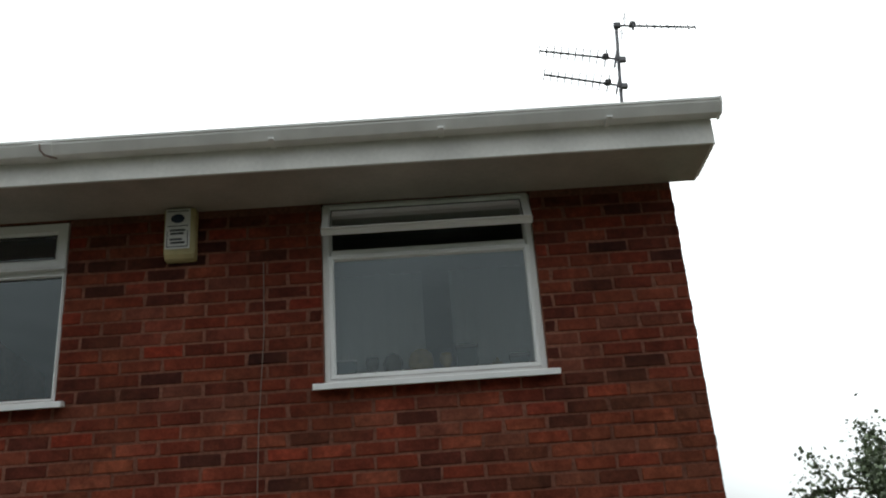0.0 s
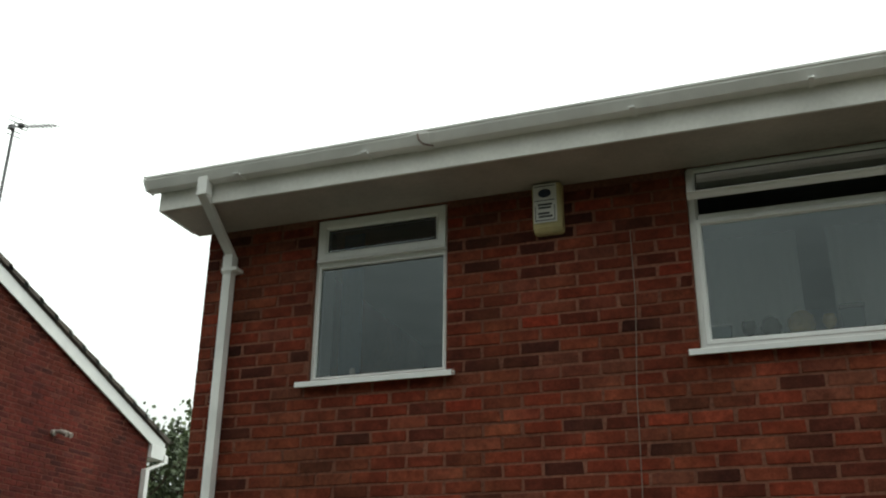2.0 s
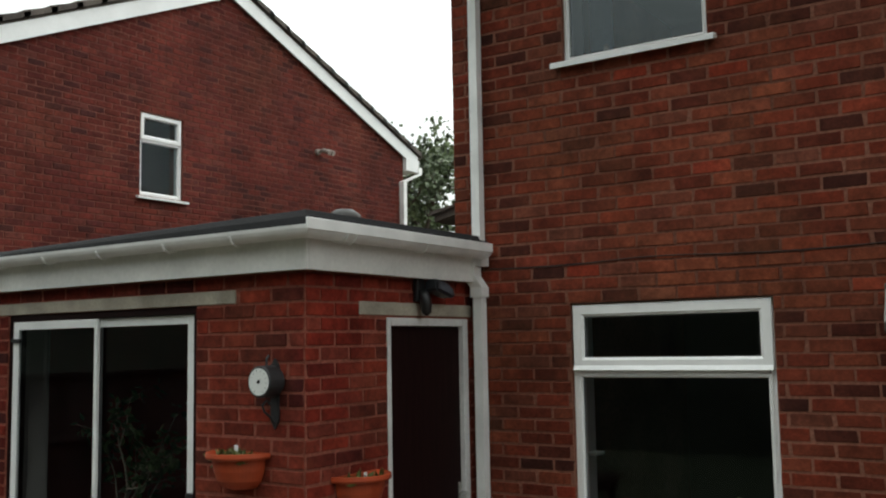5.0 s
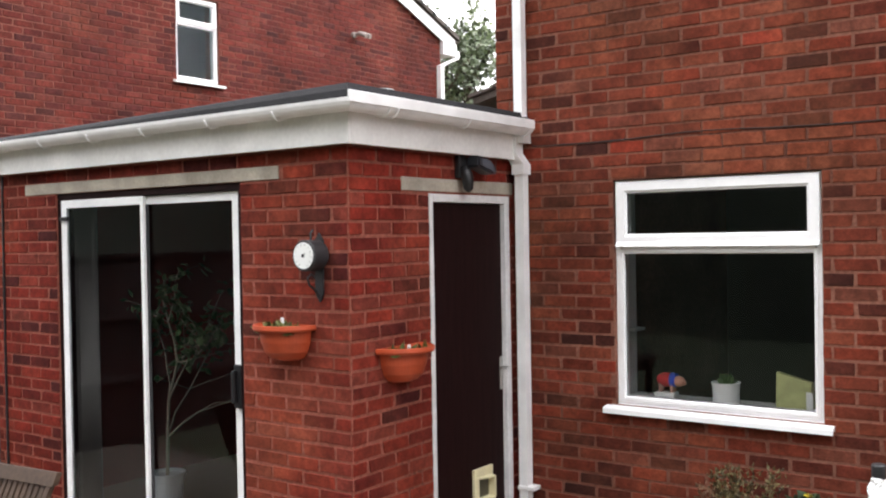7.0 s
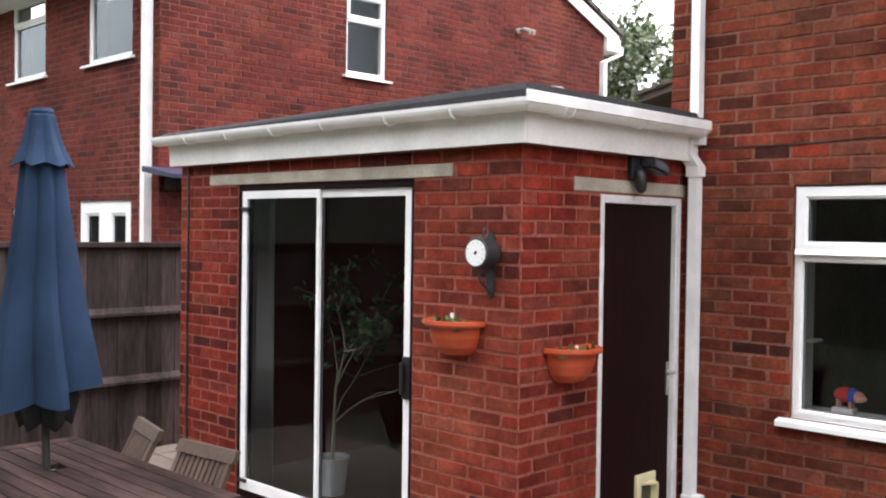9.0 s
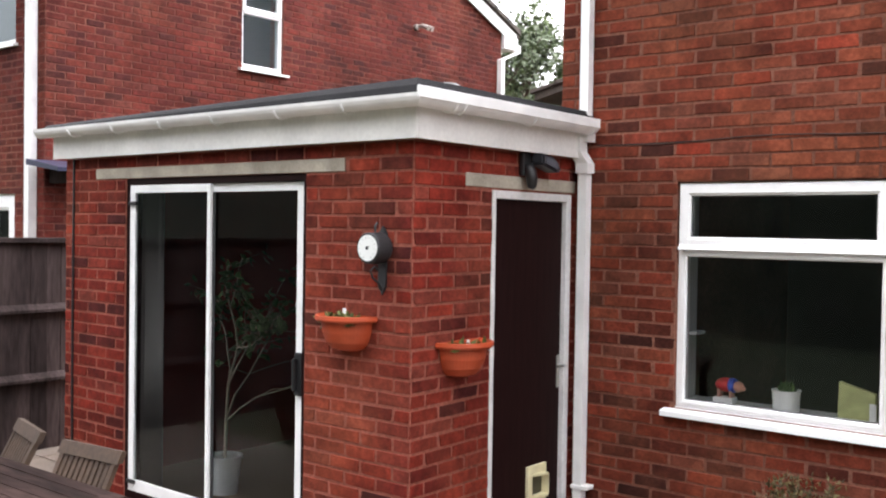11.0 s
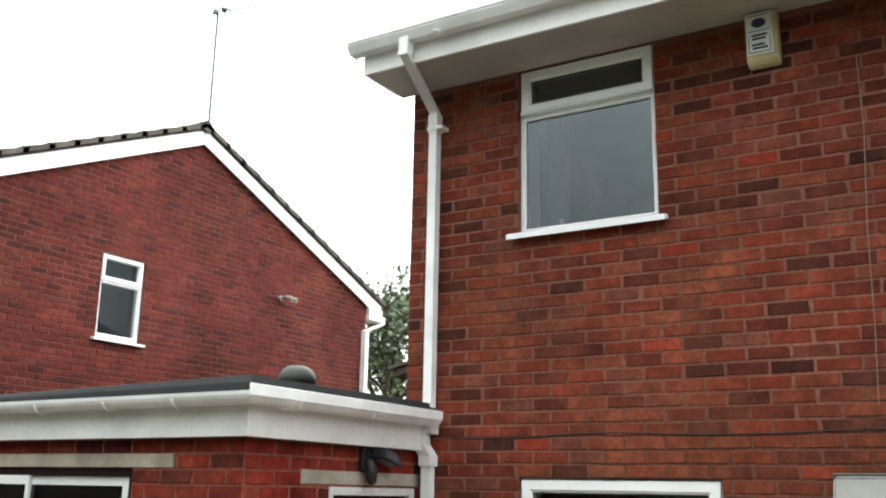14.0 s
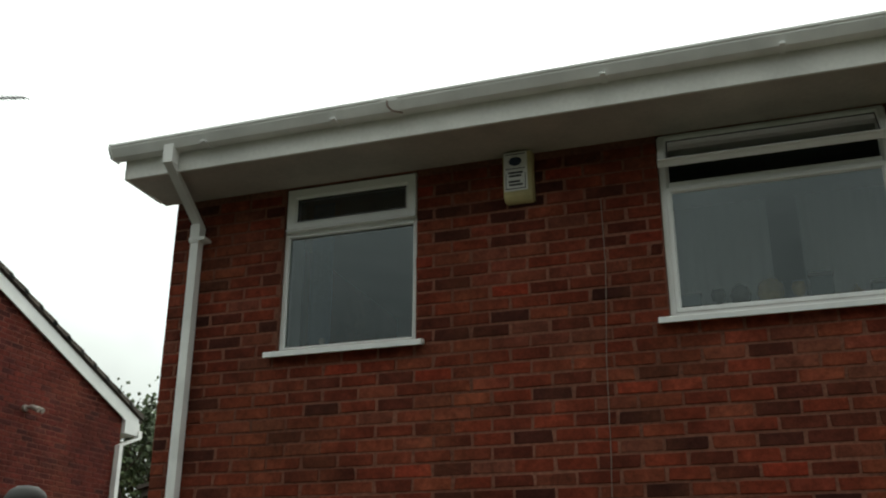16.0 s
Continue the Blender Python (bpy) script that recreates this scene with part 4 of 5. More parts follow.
    bm.faces.new((a, m, l)), bm.faces.new((m, e, l)), bm.faces.new((a, r, m)), bm.faces.new((m, r, e))


def rand_dir(rnd, up=0.0):
    v = Vector((rnd.gauss(0, 1), rnd.gauss(0, 1), rnd.gauss(0, 1) + up))
    return v.normalized() if v.length else Vector((0, 0, 1))


def limb(wood, start, heading, length, radius, depth, rnd, tips):
    """A bent, tapering limb that forks; its ends are kept for leaves."""
    pts, p, d = [start], start.copy(), heading.normalized()
    for _ in range(4):
        d = (d + rand_dir(rnd, 0.25) * 0.28).normalized()
        p = p + d * length / 4
        pts.append(p.copy())
    tube(pts, [radius * (1 - 0.14 * i) for i in range(5)], 6 if depth < 2 else 4, wood)
    if depth >= 3:
        tips += pts[1:]
        return
    if depth == 2:
        tips += pts[2:]
    for i in range(3 if depth else 6):
        at = pts[rnd.randrange(2, 5)]
        limb(wood, at, (d * 0.7 + rand_dir(rnd, 0.35) * 0.9), length * rnd.uniform(0.55, 0.75), radius * 0.5, depth + 1, rnd, tips)


def tree(name, base, height, spread, label, leaf_mat, seed, count=7000, size=0.16):
    rnd = random.Random(seed)
    t = thing(name, base, label, "tree")
    wood, tips = bmesh.new(), []
    b = Vector(base)
    trunk = [b + Vector((rnd.uniform(-0.1, 0.1) * k, rnd.uniform(-0.1, 0.1) * k, height * 0.13 * k)) for k in range(6)]
    tube(trunk, [0.03 * height * (1 - 0.13 * k) for k in range(6)], 8, wood)
    for k in range(9):
        at = trunk[2 + k % 4]
        a = k * 2.4
        limb(wood, at, Vector((math.cos(a), math.sin(a), 0.7)), spread * rnd.uniform(0.5, 0.8), height * 0.011, 1, rnd, tips)
    limb(wood, trunk[-1], Vector((0, 0, 1)), height * 0.22, height * 0.011, 1, rnd, tips)
    part("trunk", wood, BARK_DARK, t, "dark branching trunk")
    crown = bmesh.new()
    per = max(1, count // max(1, len(tips)))
    for p in tips:
        for _ in range(per):
            leaf(crown, p + rand_dir(rnd) * abs(rnd.gauss(0, 0.22)), rand_dir(rnd, -0.2), size * rnd.uniform(0.6, 1.2), rnd)
    part("crown", crown, leaf_mat, t, "loose crown of small leaves")
    return t


# ornaments and pot plants behind the glass
def pot(parent, centre, r0, r1, h, mat, name="pot", rim=0.012):
    c = Vector(centre)
    return part(name, lathe([(0.0, 0.0), (r0, 0.0), (r1, h - rim * 1.6), (r1 + rim, h - rim * 1.5), (r1 + rim, h), (r1 - 0.004, h), (r1 - 0.012, h - 0.02), (0.0, h - 0.025)], c, 24), mat, parent, smooth=False)


CERAMIC = material("white_ceramic", (0.75, 0.76, 0.76), rough=0.2, stain=0.05)
GREYPOT = material("pale_plastic_pot", (0.55, 0.6, 0.62), rough=0.45, stain=0.12, stain_size=8)
SOIL = material("potting_soil", (0.035, 0.025, 0.018), rough=1.0, grain=0.4, grain_size=120, bump=1.0)
TERRA = material("terracotta_plastic", (0.41, 0.062, 0.02), rough=0.5, grain=0.06, stain=0.18, stain_size=9, bump=0.1)

ficus = thing("potted_tree", (-2.71, -1.08, 0.17), "bare-stemmed indoor tree in a pale tapered pot", "plant")
pot(ficus, (-2.71, -1.08, 0.17), 0.086, 0.108, 0.255, GREYPOT)
rnd = random.Random(21)
wood, tips = bmesh.new(), []
trunk = [Vector((-2.71 + dx, -1.08 + dy, z)) for dx, dy, z in ((0, 0, 0.37), (0.0, 0.01, 0.65), (0.03, 0, 0.9), (0.1, 0.02, 1.15))]
tube(trunk, [0.013, 0.012, 0.011, 0.009], 7, wood)
for dx, dy, dz, ln in ((0.6, 0.1, 0.45, 0.55), (-0.3, 0.1, 0.8, 0.45), (0.25, -0.1, 0.9, 0.6), (0.75, 0.0, 0.1, 0.45), (-0.1, 0.2, 1, 0.55), (0.5, 0.3, 0.5, 0.5), (0.7, 0.2, 0.8, 0.6), (0.4, 0.0, 1.2, 0.7)):
    limb(wood, trunk[rnd.choice((1, 2, 3))], Vector((dx, dy, dz)), ln, 0.008, 2, rnd, tips)
part("stem", wood, BARK, ficus, "thin pale branching stem")
lv = bmesh.new()
for p in tips:
    for _ in range(4):
        if p.z > 1.05:
            leaf(lv, p + rand_dir(rnd) * 0.05, rand_dir(rnd, -0.5), rnd.uniform(0.05, 0.09), rnd, 0.28)
part("leaves", lv, leaf_material("ficus_leaf", (0.045, 0.08, 0.028)), ficus)


def curtain(name, x0, x1, y, z0, z1, mat, label, waves=9, seed=1, depth=0.012):
    rnd, bm, n = random.Random(seed), bmesh.new(), 60
    ph = rnd.uniform(0, 6)
    rows = []
    for z in (z0, (z0 + z1) / 2, z1):
        rows.append([(bm.verts.new((x0 + (x1 - x0) * i / n, y + depth * math.sin(ph + waves * 2 * math.pi * i / n) * (1.15 if z < z1 else 0.8) + 0.008 * math.sin(3.1 * i), z))) for i in range(n + 1)])
    for a, b in zip(rows, rows[1:]):
        for i in range(n):
            bm.faces.new((a[i], a[i + 1], b[i + 1], b[i]))
    bmesh.ops.solidify(bm, geom=bm.faces[:], thickness=0.002)
    return tagged(part(name, bm, mat, smooth=True), label, "curtain")


NET = material("net_curtain", (0.85, 0.88, 0.87), rough=0.9, grain=0.1, grain_size=300)
curtain("curtain", 2.315, 2.86, 0.31, 3.75, 4.43, NET, "pale net curtain drawn to one side of the bedroom window", 7, 1)
curtain("curtain", 3.02, 3.505, 0.31, 3.75, 4.43, NET, "pale net curtain drawn to one side of the bedroom window", 7, 2)
curtain("curtain", 0.02, 0.17, 0.36, 3.1, 4.86, material("blue_curtain", (0.3, 0.42, 0.55), rough=0.9, grain=0.1), "narrow pale blue curtain beside the bedroom window", 3, 3)
curtain("curtain", -3.115, -2.88, YE + 0.095, 0.19, 2.3, material("grey_vertical_blind", (0.2, 0.2, 0.19), rough=0.9, grain=0.1), "grey vertical blind gathered beside the patio door", 5, 4)

ORN = material("gilt_ceramic", (0.34, 0.25, 0.12), rough=0.25, stain=0.4, stain_size=14)
PEWTER = material("dull_pewter", (0.1, 0.095, 0.085), rough=0.25, metal=0.3, stain=0.2)
BZ = 3.731


def ornament(x, profile, mat, name, label, y=0.155):
    t = thing(name, (x, y, BZ), label, "ornament", "ornaments on the bedroom window board")
    part("body", lathe(profile, (x, y, BZ), 20), mat, t, smooth=True)
    return t


goblet = [(0.0, 0.0), (0.028, 0.0), (0.026, 0.008), (0.007, 0.016), (0.007, 0.06), (0.03, 0.08), (0.038, 0.11), (0.032, 0.14), (0.028, 0.14), (0.03, 0.11), (0.0, 0.085)]
ornament(2.56, goblet, PEWTER, "goblet", "dull metal goblet on the window board")
ornament(2.675, [(0, 0), (0.03, 0), (0.028, 0.01), (0.012, 0.03), (0.045, 0.06), (0.055, 0.1), (0.04, 0.14), (0.015, 0.16), (0, 0.165)], PEWTER, "round_vase", "dark round lidded vase on the window board")
ornament(2.83, [(0, 0), (0.05, 0), (0.05, 0.012), (0.03, 0.024), (0.062, 0.055), (0.072, 0.1), (0.066, 0.14), (0.042, 0.165), (0.036, 0.168), (0.02, 0.176), (0, 0.18)], ORN, "ginger_jar", "large gilt ginger jar on the window board")
ornament(2.97, goblet, ORN, "goblet", "gilt goblet on the window board")
ornament(3.25, [(0, 0), (0.04, 0), (0.045, 0.03), (0.04, 0.06), (0.02, 0.075), (0.008, 0.1), (0, 0.105)], ORN, "sugar_bowl", "small lidded bowl on the window board")
t = thing("candle_box", (2.42, 0.2, BZ), "pale box with small candles on the window board", "ornament", "ornaments on the bedroom window board")
part("box", box(2.37, 2.47, 0.12, 0.2, BZ, BZ + 0.12, 0.004), material("slate_blue_card", (0.16, 0.2, 0.23), rough=0.6, stain=0.2), t)
part("lid", box(2.365, 2.475, 0.115, 0.205, BZ + 0.121, BZ + 0.13, 0.002), CERAMIC, t)
for k in range(4):
    part("candle", tube([(2.39 + k * 0.02, 0.16, BZ + 0.13), (2.39 + k * 0.02, 0.16, BZ + 0.17)], 0.005, 6), CERAMIC, t)
for x0, x1, h, nm, lb in ((3.03, 3.145, 0.2, "picture_frame", "dark picture frame seen from behind on the window board"), (3.33, 3.43, 0.13, "gift_box", "small grey box on the window board")):
    t = thing(nm, ((x0 + x1) / 2, 0.21, BZ), lb, "ornament", "ornaments on the bedroom window board")
    part("back" if nm == "picture_frame" else "box", box(x0, x1, 0.2, 0.22 if nm == "picture_frame" else 0.27, BZ, BZ + h, 0.004), material(nm + "_card", (0.10, 0.13, 0.14), rough=0.6, stain=0.2), t)
    part("border" if nm == "picture_frame" else "lid", box(x0 - 0.006, x1 + 0.006, 0.195, 0.225 if nm == "picture_frame" else 0.275, BZ + h - 0.02, BZ + h + 0.006, 0.003), PEWTER, t)
t = thing("figurine", (0.2, 0.2, BZ), "small pale figurine on the bedroom window board", "ornament")
part("body", lathe([(0, 0), (0.022, 0), (0.02, 0.02), (0.01, 0.04), (0.018, 0.06), (0.014, 0.085), (0, 0.09)], (0.2, 0.2, BZ), 14), CERAMIC, t, smooth=True)
t = thing("figurine", (0.27, 0.19, BZ), "small round pale ornament on the bedroom window board", "ornament")
part("body", lathe([(0, 0), (0.016, 0), (0.024, 0.02), (0.014, 0.045), (0, 0.05)], (0.27, 0.19, BZ), 14), CERAMIC, t, smooth=True)

# kitchen window board
KZ = 0.976
tagged(part("trim", box(0.012, 0.075, 0.13, 0.26, 1.36, 1.378, 0.004), REVEAL, kind="structure"), "white tile ledge in the kitchen window reveal", "trim")
toy = thing("toy_pig", (0.24, 0.2, KZ), "small red, blue and pink toy on a white block", "toy")
body = bmesh.new()
bmesh.ops.create_uvsphere(body, u_segments=18, v_segments=12, radius=1, matrix=Matrix.LocRotScale((0.235, 0.2, KZ + 0.105), None, (0.065, 0.042, 0.043)))
part("body", body, material("red_cloth", (0.5, 0.02, 0.03), rough=0.8, stain=0.2, stain_size=12), toy, smooth=True)
head = bmesh.new()
bmesh.ops.create_uvsphere(head, u_segments=16, v_segments=10, radius=1, matrix=Matrix.LocRotScale((0.31, 0.195, KZ + 0.1), None, (0.035, 0.032, 0.032)))
tube([(0.335, 0.19, KZ + 0.095), (0.352, 0.185, KZ + 0.092)], 0.013, 10, head)
part("head", head, material("pink_skin_plastic", (0.6, 0.28, 0.2), rough=0.6), toy, smooth=True)
band = tube([(0.262, 0.2, KZ + 0.105), (0.292, 0.198, KZ + 0.105)], [0.043, 0.04], 18)
part("collar", band, material("blue_cloth", (0.04, 0.08, 0.5), rough=0.8), toy, smooth=True)
for dx, dy in ((0.2, 0.18), (0.2, 0.22), (0.27, 0.18), (0.27, 0.22)):
    part("leg", tube([(dx, dy, KZ + 0.035), (dx, dy, KZ + 0.08)], 0.011, 8), material("pink_leg_plastic", (0.5, 0.25, 0.2), rough=0.6), toy)
part("block", box(0.17, 0.29, 0.16, 0.24, KZ, KZ + 0.035, 0.006), CERAMIC, toy, "white block")
kp = thing("potted_plant", (0.585, 0.2, KZ), "small succulent in a white ceramic pot", "plant")
pot(kp, (0.585, 0.2, KZ), 0.072, 0.078, 0.115, CERAMIC, rim=0.004)
rnd = random.Random(5)
lv = bmesh.new()
for _ in range(120):
    leaf(lv, Vector((0.585 + rnd.uniform(-0.035, 0.035), 0.2 + rnd.uniform(-0.03, 0.03), KZ + 0.1)), rand_dir(rnd, 2.6), rnd.uniform(0.03, 0.07), rnd, 0.2)
part("leaves", lv, LEAF, kp)
bag = thing("paper_bag", (0.96, 0.2, KZ), "pale green paper bag standing on the window board", "bag")
bm = box(0.875, 1.06, 0.16, 0.25, KZ, KZ + 0.165)
for v in bm.verts:
    if v.co.z > KZ + 0.1:
        v.co.z += 0.03 * (1 if v.co.x < 0.95 else -0.6)
        v.co.y = 0.2 + (v.co.y - 0.205) * 0.5
part("bag", bm, material("pale_green_paper", (0.42, 0.44, 0.2), rough=0.8, grain=0.1, stain=0.2, stain_size=8), bag)
part("tag", box(1.04, 1.075, 0.148, 0.152, KZ + 0.005, KZ + 0.1), CERAMIC, bag, "pale card tag")

# ---- things on the house ----
alarm = thing("alarm_box", (1.53, 0, 4.44), "yellowed cream alarm box with a printed label", "alarm")
ALM = material("yellowed_plastic", (0.5, 0.43, 0.22), rough=0.5, stain=0.2, stain_size=8)
bm = prism([(0.0, 4.45), (-0.045, 4.45), (-0.075, 4.485), (-0.085, 4.74), (-0.07, 4.76), (0.0, 4.76)], 1.44, 1.612)
bmesh.ops.bevel(bm, geom=bm.edges[:], offset=0.008, segments=2, affect="EDGES")
al_body = part("body", bm, ALM, alarm)
al_label = part("label", prism([(-0.0822, 4.505), (-0.0842, 4.505), (-0.0892, 4.745), (-0.0872, 4.745)], 1.449, 1.587), material("white_label", (0.7, 0.7, 0.68), rough=0.4), alarm, "white printed label")


def on_label(x0, x1, z0, z1, name="printed_bar"):
    y = -0.0846 - (z0 - 4.505) / 0.24 * 0.005
    part(name, box(x0, x1, y - 0.0016, y + 0.0005, z0, z1), BLACK, al_label)


for a in ((1.458, 1.462, 4.515, 4.735), (1.572, 1.576, 4.515, 4.735), (1.458, 1.576, 4.515, 4.52), (1.458, 1.576, 4.73, 4.735), (1.458, 1.576, 4.64, 4.644)):
    on_label(*a)
for k, z in enumerate((4.61, 4.59, 4.555, 4.535)):
    on_label(1.475 + 0.004 * (k % 2), 1.56 - 0.008 * (k % 3), z, z + 0.012)
oval = tube([(1.517, -0.0885, 4.687), (1.517, -0.0905, 4.687)], 0.038, 24)
for v in oval.verts:
    v.co.z = 4.687 + (v.co.z - 4.687) * 0.72
part("printed_oval", oval, material("dark_ink", (0.02, 0.03, 0.06), rough=0.5), al_label)

cable = tagged(part("cable", tube([(1.985, -0.008, 4.42), (1.99, -0.009, 4.0), (1.965, -0.009, 3.5), (1.96, -0.01, 3.0), (1.945, -0.009, 2.6)], 0.003, 6), material("pale_cable", (0.2, 0.14, 0.11), rough=0.6)), "thin pale cable clipped down the brick wall", "cable")
# thin dark tube stands in for a crack along one mortar course
rnd = random.Random(4)
pts = [(-0.54 + 0.16 * k, -0.006, 2.486 - 0.008 * math.sin(k * 0.7) + rnd.uniform(-0.003, 0.003)) for k in range(31)]
course_line = tagged(part("cable", tube(pts, 0.0036, 6), material("dark_brown_line", (0.03, 0.018, 0.015), rough=0.7)), "thin dark tube for the cracked mortar line above the kitchen window", "cable")
cable3 = tagged(part("cable", tube([(-3.77, YE - 0.01, 2.4), (-3.775, YE - 0.011, 1.2), (-3.77, YE - 0.01, 0.05)], 0.008, 6), BLACK), "dark cable down the extension wall", "cable")

flue = thing("extractor_cowl", (1.95, 0, 2.02), "stainless steel extractor cowl on the brick wall", "vent")
STEEL = material("stainless_steel", (0.15, 0.148, 0.135), rough=0.45, metal=1.0, stain=0.12, stain_size=7)
bm = prism([(0.0, 2.27), (-0.05, 2.27), (-0.15, 2.1), (-0.15, 2.05), (-0.13, 2.03), (0.0, 2.03)], 1.72, 2.12)
bmesh.ops.bevel(bm, geom=bm.edges[:], offset=0.014, segments=3, affect="EDGES")
part("cowl", bm, STEEL, flue)
part("lip", box(1.71, 2.13, -0.012, -0.001, 2.0, 2.285, 0.003), STEEL, flue)

basket = thing("topiary_ball", (2.02, -0.22, 1.55), "green artificial leaf ball hanging on the brick wall", "topiary")
rnd = random.Random(12)
lv = bmesh.new()
for _ in range(2200):
    d = rand_dir(rnd)
    leaf(lv, Vector((2.02, -0.22, 1.72)) + d * 0.165 * rnd.uniform(0.85, 1.0), (d + rand_dir(rnd) * 0.8), rnd.uniform(0.025, 0.04), rnd, 0.4)
part("leaves", lv, leaf_material("artificial_leaf", (0.08, 0.115, 0.045)), basket)
part("core", lathe([(0.0, -0.14), (0.1, -0.1), (0.14, 0.0), (0.1, 0.1), (0.0, 0.14)], (2.02, -0.22, 1.72), 16), LEAF_DARK, basket, smooth=True)
part("chain", tube([(2.02, -0.22, 1.86), (2.02, -0.22, 1.96), (2.02, -0.0, 1.97)], 0.004, 6), BLACK, basket)

lamp = thing("security_light", (XE, -0.6, 2.2), "black security light above the back door", "lamp")
bm = box(XE + 0.006, XE + 0.04, -0.65, -0.57, 2.27, 2.4, 0.008)
part("mount", bm, BLACK, lamp)
part("sensor", tube([(XE + 0.04, -0.61, 2.33), (XE + 0.06, -0.608, 2.29), (XE + 0.068, -0.604, 2.25), (XE + 0.066, -0.6, 2.21), (XE + 0.06, -0.598, 2.195)], [0.03, 0.036, 0.034, 0.029, 0.014], 14), BLACK, lamp, "black drooping movement sensor", smooth=True)
bm = prism([(-0.57, 2.335), (-0.42, 2.295), (-0.36, 2.3), (-0.4, 2.36), (-0.45, 2.385), (-0.57, 2.4)], XE + 0.03, XE + 0.12)
bmesh.ops.bevel(bm, geom=bm.edges[:], offset=0.012, segments=2, affect="EDGES")
hd = part("head", bm, material("grey_lamp_housing", (0.035, 0.038, 0.045), rough=0.35, stain=0.3), lamp)
part("lens", prism([(-0.54, 2.345), (-0.43, 2.315), (-0.41, 2.345), (-0.46, 2.37), (-0.54, 2.38)], XE + 0.1185, XE + 0.1225), material("lamp_glass", (0.09, 0.1, 0.12), rough=0.15), hd)

clock = thing("wall_thermometer", (-0.87, YE, 1.62), "round white dial in a black bracket case on the brick wall", "thermometer")
IRON = material("black_iron", (0.02, 0.02, 0.022), rough=0.55, stain=0.3, stain_size=12)
CXC, CZC = -0.862, 1.858
part("case", tube([(CXC, YE - 0.015, CZC), (CXC, YE - 0.03, CZC), (CXC, YE - 0.118, CZC), (CXC, YE - 0.124, CZC)], [0.07, 0.079, 0.079, 0.074], 28), IRON, clock)
dial = part("dial", tube([(CXC, YE - 0.1235, CZC), (CXC, YE - 0.127, CZC)], 0.066, 28), material("white_dial", (0.78, 0.8, 0.78), rough=0.3), clock, "white dial")
for k in range(12):
    c, s = math.sin(radians(-150 + k * 300 / 11)), math.cos(radians(-150 + k * 300 / 11))
    part("tick", tube([(CXC + 0.048 * c, YE - 0.1278, CZC + 0.048 * s), (CXC + 0.058 * c, YE - 0.1278, CZC + 0.058 * s)], 0.001, 4), BLACK, dial)
part("pointer", tube([(CXC, YE - 0.129, CZC), (CXC + 0.014, YE - 0.129, CZC + 0.013)], [0.003, 0.001], 6), BLACK, dial)
part("hub", tube([(CXC, YE - 0.1275, CZC), (CXC, YE - 0.131, CZC)], 0.009, 10), BLACK, dial)
part("back_plate", prism([(CXC - 0.025, 1.66), (CXC, 1.62), (CXC + 0.025, 1.66), (CXC + 0.03, 1.93), (CXC, 1.97), (CXC - 0.03, 1.93)], YE - 0.016, YE - 0.005, axis="y"), IRON, clock)
part("scroll", tube([(CXC, YE - 0.012, 1.64), (CXC, YE - 0.04, 1.68), (CXC, YE - 0.085, 1.71), (CXC, YE - 0.1, 1.745), (CXC, YE - 0.07, 1.765), (CXC, YE - 0.045, 1.745)], 0.006, 8), IRON, clock)
part("hook", tube([(CXC, YE - 0.07, 1.935), (CXC, YE - 0.07, 1.97), (CXC, YE - 0.055, 1.985)], 0.006, 8), IRON, clock)


def wall_pot(base, facing, label, seed, plants):
    """A half-round plastic planter with a broad rim, hung flat against a wall."""
    t = thing("wall_planter", base, label, "planter", "terracotta planters on the extension walls")
    b = Vector(base)
    prof = [(0.0, 0.0), (0.06, 0.002), (0.1, 0.016), (0.13, 0.05), (0.148, 0.1), (0.155, 0.155), (0.185, 0.16), (0.19, 0.17), (0.188, 0.188), (0.178, 0.19), (0.145, 0.17), (0.14, 0.155), (0.0, 0.15)]
    bm = lathe(prof, base, 24, start=facing - math.pi / 2, turn=math.pi)
    part("bowl", bm, TERRA, t)
    fx, fy = math.cos(facing), math.sin(facing)
    tx, ty = -fy, fx
    bk = prism([(-0.188, 0.188), (-0.15, 0.15), (-0.13, 0.05), (-0.06, 0.0), (0.06, 0.0), (0.13, 0.05), (0.15, 0.15), (0.188, 0.188)], 0.0, 0.004, axis="y")
    for v in bk.verts:
        u, d, h = v.co
        v.co = b + Vector((tx * u + fx * d, ty * u + fy * d, h))
    part("back", bk, TERRA, t)
    soil = lathe([(0.141, 0.15), (0.09, 0.158), (0.0, 0.154)], base, 18, start=facing - math.pi / 2, turn=math.pi)
    part("soil", soil, SOIL, t)
    rnd = random.Random(seed)
    lv = bmesh.new()
    for _ in range(plants):
        u, d = rnd.uniform(-0.12, 0.12), rnd.uniform(0.02, 0.11)
        leaf(lv, b + Vector((tx * u + fx * d, ty * u + fy * d, 0.15)), rand_dir(rnd, 1.5), rnd.uniform(0.03, 0.075), rnd, 0.25)
    part("leaves", lv, LEAF_OLIVE, t)
    tag = box(-0.012, 0.012, -0.003, 0.003, 0.14, 0.225, 0.003)
    for v in tag.verts:
        u, d, h = v.co
        v.co = b + Vector((tx * (u + 0.01) + fx * (d + 0.06), ty * (u + 0.01) + fy * (d + 0.06), h - (0.0 if plants > 50 else 0.03)))
    part("plant_label", tag, CERAMIC, t, "white plant label")


wall_pot((-1.085, YE - 0.007, 1.315), -math.pi / 2, "terracotta half-round planter with sparse green shoots", 31, 130)
wall_pot((XE + 0.007, -1.185, 1.185), 0.0, "terracotta half-round planter with almost bare soil", 32, 18)

